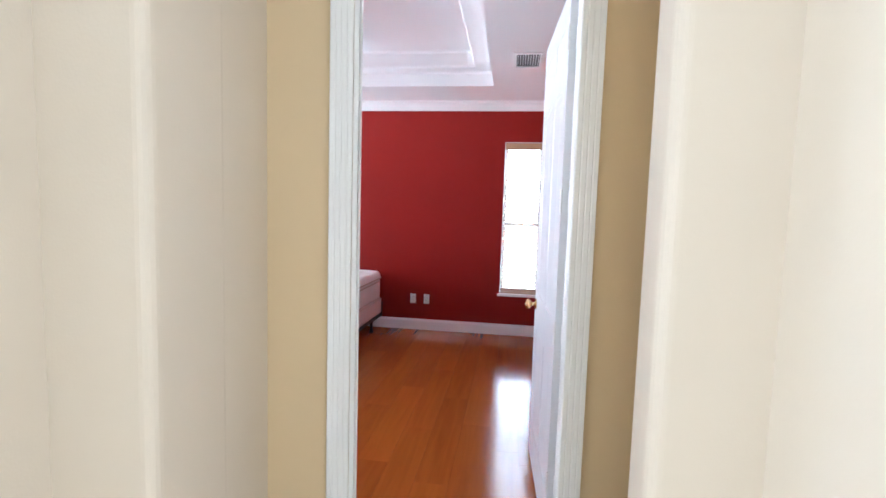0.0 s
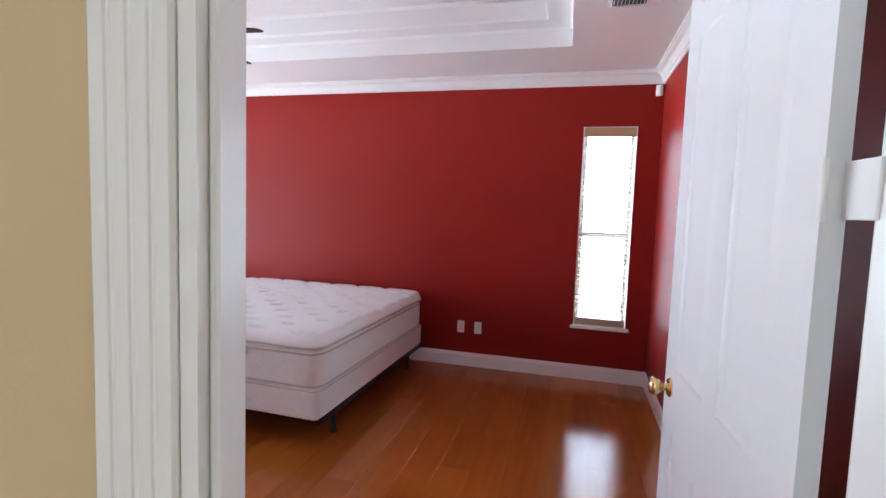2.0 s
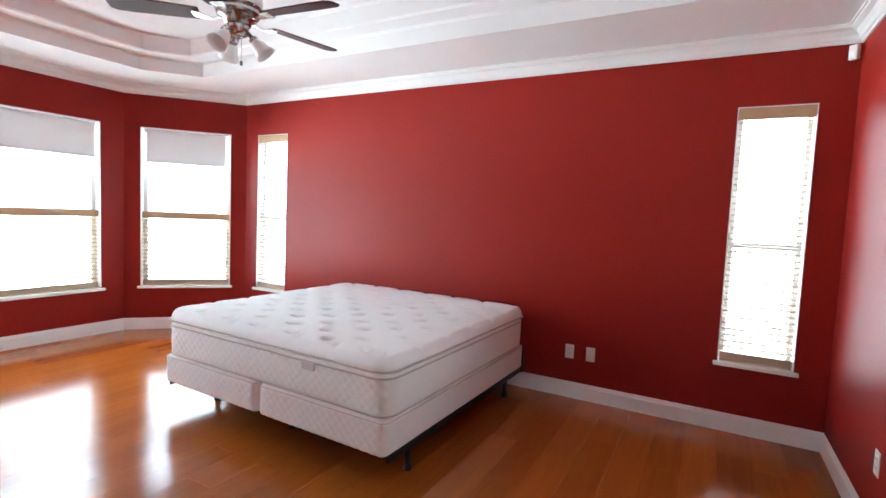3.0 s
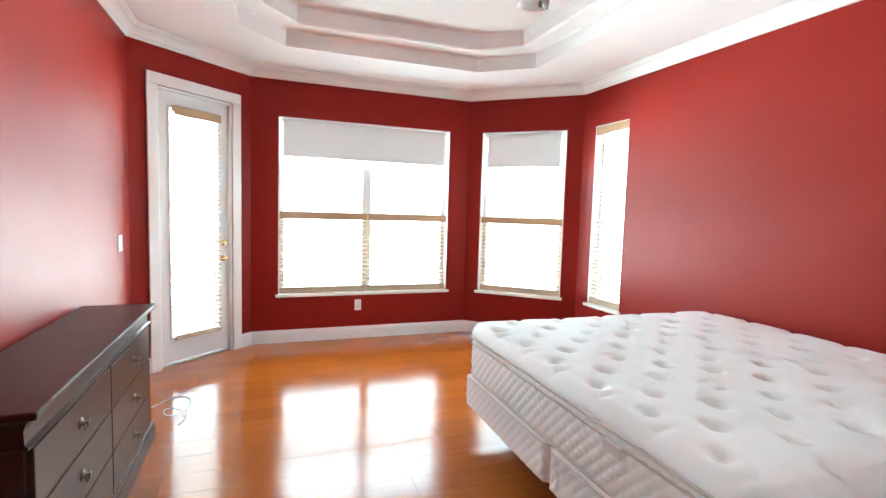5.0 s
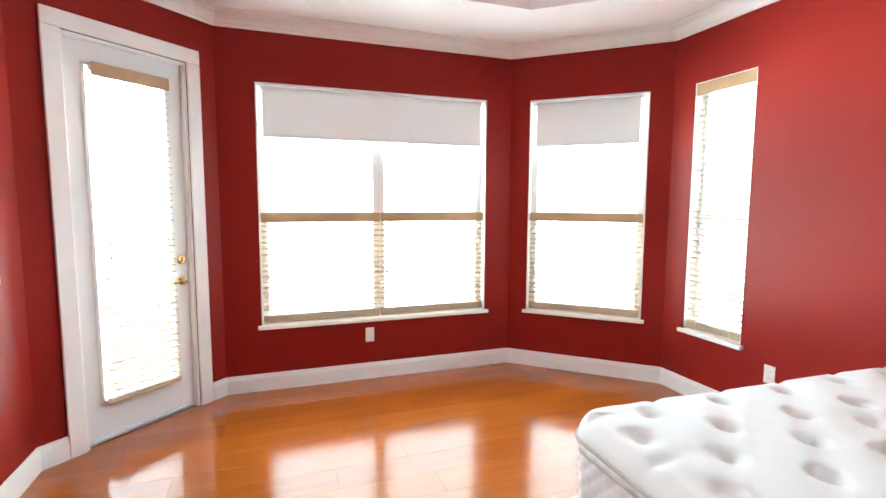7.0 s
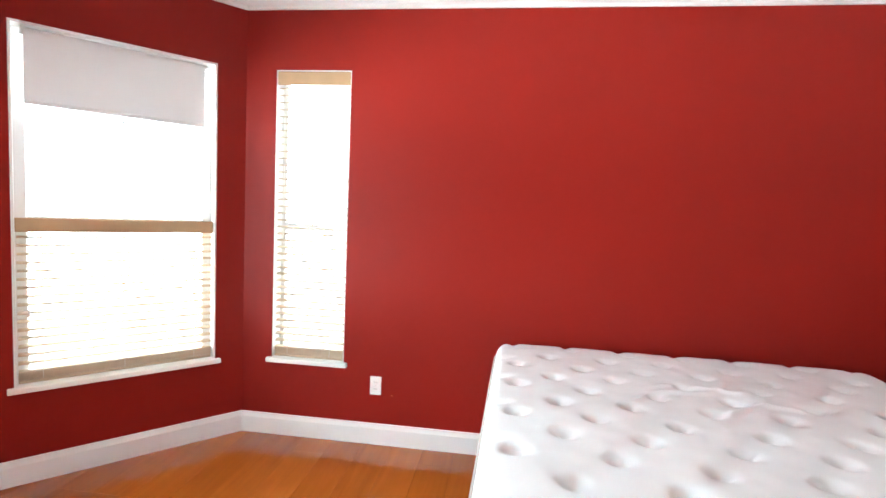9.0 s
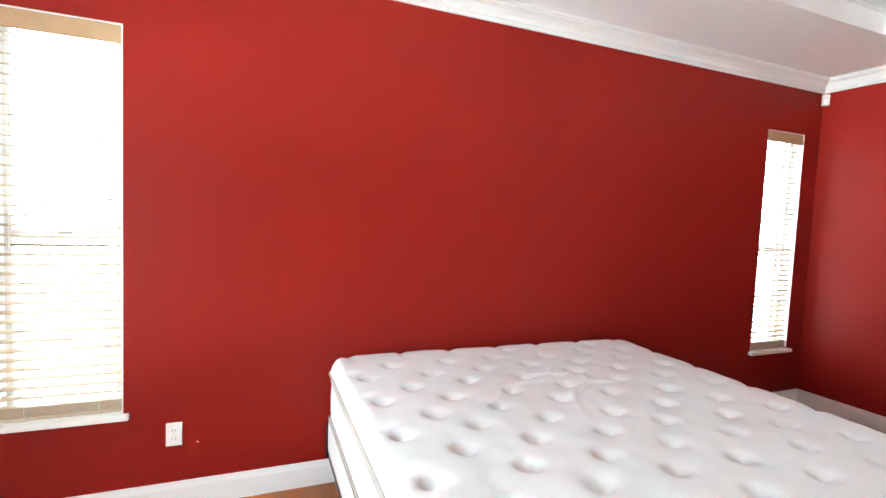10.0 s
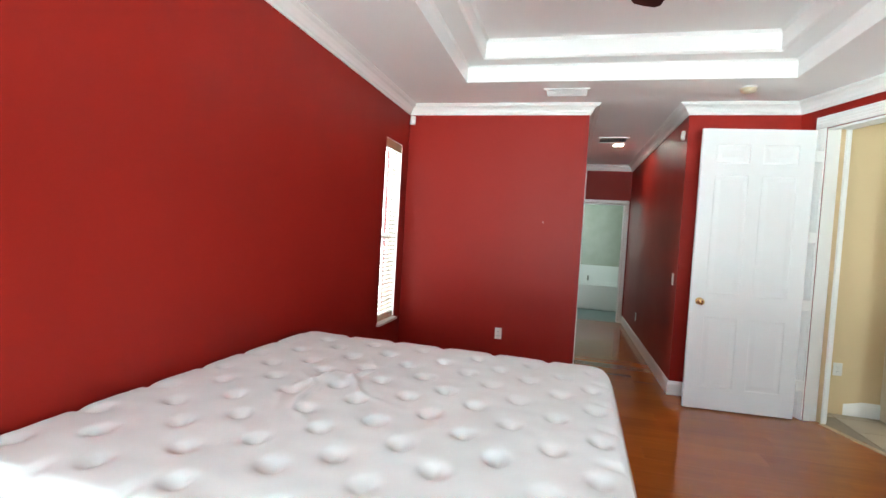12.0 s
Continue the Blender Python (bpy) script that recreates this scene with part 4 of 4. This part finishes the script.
OUT = "white wall outlet plate on the red wall"
plate("wall_outlet", facing(0.118, YN, 0.38, 180), OUT, "outlet", group="wall outlets")
plate("wall_outlet", facing(0.285, YN, 0.38, 180), OUT, "outlet", group="wall outlets")
plate("wall_outlet", facing(-2.925, YN, 0.37, 180), OUT, "outlet", group="wall outlets")
plate("wall_outlet", facing(XE, 6.33, 0.40, 90), OUT, "outlet", group="wall outlets")
plate("wall_outlet", facing(XW, 5.255, 0.36, -90), OUT, "outlet", group="wall outlets")
plate("wall_outlet", facing(4.17, HALL_S, 0.36, 0), OUT, "outlet", group="wall outlets")
plate("light_switch", facing(-3.58, YS, 1.09, 0), "white light switch beside the patio door", "switch", False, 0.09)
plate("light_switch", facing(1.96, HALL_S, 1.08, 0), "white light switch in the passage", "switch", False)
bm = lathe(bmesh.new(), [(0.006, 0.0), (0.005, 0.004), (0.0, 0.006)], 10, facing(-2.82, YN, 0.315, 180) @ Matrix.Rotation(-math.pi / 2, 4, "X"))
nail = lathe(bmesh.new(), [(0.004, 0.0), (0.004, 0.004), (0.0, 0.005)], 8, facing(XE, 5.955, 1.56, 90) @ Matrix.Rotation(-math.pi / 2, 4, "X"))
tagged(part("wall_anchor", nail, PLATE), "tiny pale plastic anchor sunk in the red wall", "wall anchor")
tagged(part("cable_stub", bm, BRASS), "small brass cable stub in the wall", "cable outlet")


def corner_sensor(x, y, z, deg):
    ob = empty("motion_sensor", facing(x, y, z, deg), "small white alarm sensor in the corner", "sensor", "alarm sensors")
    part("housing", boxed(-0.026, 0.026, 0.003, 0.035, -0.045, 0.045, 0.008, 2), PLATE, ob)
    part("lens", boxed(-0.018, 0.018, 0.034, 0.039, -0.032, 0.006, 0.003), FROST, ob)


corner_sensor(XE - 0.035, YN - 0.035, 2.555, 135)
corner_sensor(XE + 0.10, HALL_S, 2.45, 0)


def ceiling_vent(cx, cy, wx, wy, label):
    ob = empty("ceiling_vent", Matrix.Translation((cx, cy, CEIL)), label, "vent", "ceiling vents")
    fr = bmesh.new()
    b = 0.022
    for x0, x1, y0, y1 in ((-wx / 2, -wx / 2 + b, -wy / 2, wy / 2), (wx / 2 - b, wx / 2, -wy / 2, wy / 2), (-wx / 2 + b, wx / 2 - b, -wy / 2, -wy / 2 + b), (-wx / 2 + b, wx / 2 - b, wy / 2 - b, wy / 2)):
        box(fr, x0, x1, y0, y1, -0.012, -0.001)
    part("frame", fr, WHITE, ob)
    # A flat black sheet gives the shade of the duct, which isn't built.
    part("backing", boxed(-wx / 2 + b, wx / 2 - b, -wy / 2 + b, wy / 2 - b, -0.003, -0.0005), BLACK, ob, "black sheet in place of the shaded duct")
    n = 9
    long_y = wy > wx
    for i in range(n):
        span = (wx if long_y else wy) - 2 * b
        c = -span / 2 + span * (i + 0.5) / n
        bm = boxed(-0.0015, 0.0015, -(wy if long_y else wx) / 2 + b, (wy if long_y else wx) / 2 - b, -0.011, -0.0035)
        bmesh.ops.transform(bm, matrix=Matrix.Translation((c, 0, 0)) if long_y else Matrix.Rotation(math.pi / 2, 4, "Z") @ Matrix.Translation((c, 0, 0)), verts=bm.verts)
        part("slat", bm, WHITE, ob)


ceiling_vent(1.355, 5.80, 0.23, 0.39, "white slatted ceiling vent near the window corner")
ceiling_vent(3.50, 5.22, 0.36, 0.36, "square white return vent in the passage ceiling")
sd = empty("smoke_detector", Matrix.Translation((1.30, 4.37, CEIL)), "round ivory smoke detector on the ceiling", "smoke detector")
part("base", lathe(bmesh.new(), [(0.0, -0.0005), (0.07, -0.0005), (0.07, -0.01), (0.062, -0.012)], 24), PLATE, sd)
part("cover", lathe(bmesh.new(), [(0.062, -0.012), (0.058, -0.03), (0.04, -0.04), (0.0, -0.042)], 24), mat("aged_ivory_plastic", (0.66, 0.58, 0.42), 0.4, vary=0.08, vary_scale=30), sd, smooth=True)
dl = empty("downlight", Matrix.Translation((3.85, 5.12, CEIL)), "lit recessed ceiling downlight in the passage", "downlight")
part("trim_ring", lathe(bmesh.new(), [(0.062, -0.0005), (0.085, -0.0005), (0.085, -0.006), (0.066, -0.010), (0.062, -0.0015)], 24), WHITE, dl)
part("lens", lathe(bmesh.new(), [(0.0, -0.0015), (0.061, -0.0015), (0.061, -0.004), (0.0, -0.004)], 24), LAMP_GLOW, dl, "glowing warm lens")

# loose cable on the floor by the dresser
cu = bpy.data.curves.new("cable", "CURVE")
cu.dimensions, cu.bevel_depth, cu.bevel_resolution = "3D", 0.003, 2
sp = cu.splines.new("NURBS")
CB = [(-3.0, 3.36, 0.25), (-3.02, 3.38, 0.06), (-3.05, 3.48, 0.005), (-3.22, 3.62, 0.004), (-3.38, 3.70, 0.004), (-3.34, 3.82, 0.004), (-3.12, 3.84, 0.004), (-2.95, 3.76, 0.02), (-2.93, 3.70, 0.05), (-3.02, 3.70, 0.06), (-3.08, 3.78, 0.02), (-2.98, 3.86, 0.004), (-2.85, 3.80, 0.004)]
sp.points.add(len(CB) - 1)
for p_, c in zip(sp.points, CB):
    p_.co = (*c, 1)
sp.use_endpoint_u, sp.order_u = True, 4
cu.materials.append(CABLE)
tagged(new("cable", cu), "loose white coiled cable lying on the floor", "cable")


# ---- vestibule and foyer ----
def plain_wall(name, x0, x1, y0, y1, material, label, z1=2.9, round_edges=False):
    bm = boxed(x0, x1, y0, y1, 0, z1)
    if round_edges:
        bmesh.ops.bevel(bm, geom=[e for e in bm.edges if abs((e.verts[0].co - e.verts[1].co).z) > 1], offset=0.035, segments=5, affect="EDGES", profile=0.5)
    ob = part(name, bm, material, smooth=False)
    return tagged(ob, label, "wall", kind="structure")


VW, VE = 0.47, 1.85
PY0, PY2 = 2.16, 2.98
bm = panel_with_holes(bmesh.new(), 2.6, 2.9, [(ENT_U0 + 0.7, ENT_U1 + 0.7, -0.01, DOOR_H + 0.03)], 0.0, 0.012)
wv = tagged(part("wall_vestibule", bm, TAN), "tan vestibule wall round the entry door", "wall", kind="structure")
wv.matrix_world = m_entry @ Matrix.Translation((-0.7, -ENT_T - 0.013, 0))
plain_wall("wall_vestibule_west", 0.18, VW - 0.002, PY2 - 0.06, 3.28, TAN_LIT, "tan vestibule side wall, coloured paler as if daylit")
plain_wall("wall_vestibule_east", VE, VE + 0.2, PY2 - 0.02, 3.75, TAN, "tan vestibule side wall")
for name, far, x_in, x_out, py in (("west", -1.5, VW, 0.19, 2.66), ("east", 3.6, 1.62, 1.87, 2.80)):
    plain_wall("pier_" + name, min(far, x_in), max(far, x_in), py, PY2, TAN_LIT, "tan pier with rounded corners beside the passage, coloured paler as if daylit", round_edges=True)
    plain_wall("pier_front_" + name, min(far, x_out), max(far, x_out), PY0, py + 0.1, TAN_LIT, "tan outer pier with rounded corners before the passage, coloured paler as if daylit", round_edges=True)


def on_vestibule(u):
    p_ = m_entry @ Vector((u, -ENT_T - 0.014, 0))
    return (p_.x, p_.y)


tagged(part("baseboard", sweep(bmesh.new(), BASE, [(VE, PY2), on_vestibule((VE - XENT) / 0.9487), on_vestibule(ENT_U1 + 0.10)]), WHITE), "white vestibule baseboard", "baseboard", kind="structure")
tagged(part("baseboard", sweep(bmesh.new(), BASE, [on_vestibule(ENT_U0 - 0.10), on_vestibule((VW - XENT) / 0.9487), (VW, PY2)]), WHITE), "white vestibule baseboard", "baseboard", kind="structure")
plate("wall_outlet", facing(VE, 3.32, 0.40, 90), "white outlet plate on the tan wall", "outlet", group="wall outlets")
plain_wall("wall_foyer_west", -1.7, -1.5, -1.6, PY0 + 0.3, CREAM, "cream foyer wall")
plain_wall("wall_foyer_east", 3.6, 3.8, -1.6, PY0 + 0.3, CREAM, "cream foyer wall")
plain_wall("wall_foyer_south", -1.5, 3.6, -1.8, -1.6, CREAM, "cream foyer wall")
tagged(part("ceiling_foyer", boxed(-1.7, 3.8, -1.8, 3.05, 2.9, 3.05), CEILING), "white foyer ceiling", "ceiling", kind="structure")

# ---- bathroom beyond the passage ----
plain_wall("wall_bath_east", 8.0, 8.15, 3.4, 6.9, MARBLE, "mottled green-grey tiled bathroom wall")
plain_wall("wall_bath_north", HALL_E + 0.16, 8.15, 6.9, 7.05, MARBLE, "tiled bathroom wall")
plain_wall("wall_bath_south", HALL_E + 0.16, 8.15, 3.25, 3.4, MARBLE, "tiled bathroom wall")
plain_wall("wall_bath_return", HALL_E + 0.005, HALL_E + 0.155, HALL_N + 0.17, 6.9, CREAM, "plain bathroom wall")
plain_wall("wall_bath_return_south", HALL_E + 0.005, HALL_E + 0.155, 3.4, HALL_S - 0.17, CREAM, "plain bathroom wall")
tagged(part("ceiling_bath", boxed(HALL_E + 0.2, 8.15, 3.25, 7.05, 2.72, 2.9), CEILING), "white bathroom ceiling", "ceiling", kind="structure")
tagged(part("floor_bath", boxed(HALL_E + 0.02, 8.0, 3.4, 6.9, -0.05, -0.002), TEAL), "blue-grey bathroom floor", "floor", kind="structure")
tub = empty("bathtub", Matrix.Translation((7.5, 5.0, 0)), "white built-in bathtub by the tiled wall", "bathtub")
bm = boxed(-0.42, 0.48, -0.9, 0.9, 0.0, 0.52, 0.03, 3)
top_f = max(bm.faces, key=lambda f: f.calc_center_median().z)
r = bmesh.ops.inset_region(bm, faces=[top_f], thickness=0.07)
bmesh.ops.translate(bm, verts=top_f.verts, vec=(0, 0, -0.36))
part("tub_body", bm, TUB, tub, smooth=False)
bm = lathe(bmesh.new(), [(0.02, 0.0), (0.02, 0.1), (0.012, 0.11), (0.0, 0.112)], 12, Matrix.Translation((0.42, 0.2, 0.52)))
box(bm, 0.27, 0.42, 0.19, 0.21, 0.60, 0.615, 0.004)
part("tap", bm, NICKEL, tub)
tagged(part("wainscot", boxed(7.965, 7.998, 3.4, 6.9, 0.0, 0.86), TUB), "white tiled splash wall behind the tub", "wall tile", kind="structure")

# ---- ground outside ----
tagged(part("ground", boxed(-600, 600, -600, 600, -0.30, -0.20), GRASS), "sunlit lawn outside", "ground", kind="structure")

# ---- floors, piece by piece ----
floor = tagged(part("floor", boxed(-4.85, HALL_E + 0.02, 3.12, YN + 0.12, -0.06, -0.0085), SUBFLOOR), "glossy orange-brown cherry plank floor", "floor", kind="structure")
PLANK_MESH = {}


def plank(x, y0, y1, w=0.19):
    key = round(y1 - y0, 2)
    if key not in PLANK_MESH:
        bm = boxed(-w / 2 + 0.0003, w / 2 - 0.0003, 0.0003, key - 0.0003, -0.008, 0.0)
        bmesh.ops.bevel(bm, geom=[e for e in bm.edges if all(v.co.z > -0.001 for v in e.verts)], offset=0.0003, segments=1, affect="EDGES")
        PLANK_MESH[key] = mesh_of("plank", bm, PLANK)
    ob = new("plank", PLANK_MESH[key])
    ob.location = (x, y0, 0.0)
    ob.parent = floor


def lay(x_from, x_to, y_from, y_to, lens=(1.2,)):
    x = x_from
    while x < x_to - 0.01:
        y = round(max(y_from, y_from + (x - 0.45) * 0.333 + 0.02), 2) if x < 1.9 else y_from
        cut = round(random.uniform(0.25, 1.2), 1)
        first = True
        while y < y_to - 0.005:
            ln = cut if first else 1.2
            first = False
            e = min(y + ln, y_to)
            if y_to - e < 0.12:
                e = y_to
            plank(x + 0.095, round(y, 2), round(e, 2))
            y = round(e, 2)
        x += 0.19


lay(-4.70, 1.80, 3.22, 7.46)
lay(1.95, HALL_E, 4.66, 5.64)
strip = part("threshold_strip", boxed(ENT_U0 + 0.02, ENT_U1 - 0.02, -0.125, -0.075, -0.008, 0.006, 0.003), VALANCE)
strip.matrix_world = m_entry
tagged(strip, "wooden threshold strip at the doorway", "threshold", kind="structure")

tiles = tagged(part("floor_foyer", boxed(-1.7, 3.8, -1.8, 3.7, -0.06, -0.0078), GROUT), "beige ceramic tile floor of the foyer", "floor", kind="structure")
TS = 0.33
tm = boxed(-TS / 2 + 0.003, TS / 2 - 0.003, -TS / 2 + 0.003, TS / 2 - 0.003, -0.0055, 0.0)
bmesh.ops.bevel(tm, geom=[e for e in tm.edges if all(v.co.z > -0.001 for v in e.verts)], offset=0.0015, segments=1, affect="EDGES")
tile_mesh = mesh_of("tile", tm, TILE)
for i in range(12):
    for j in range(12):
        tx, ty = -0.4 + TS * i, 3.52 - TS * j
        if ty > 3.06 + max(0.0, tx - 0.45) * 0.333:
            continue
        t = new("tile", tile_mesh)
        t.location = (tx, ty, random.uniform(-0.0003, 0.0) - 0.0005)
        t.parent = tiles
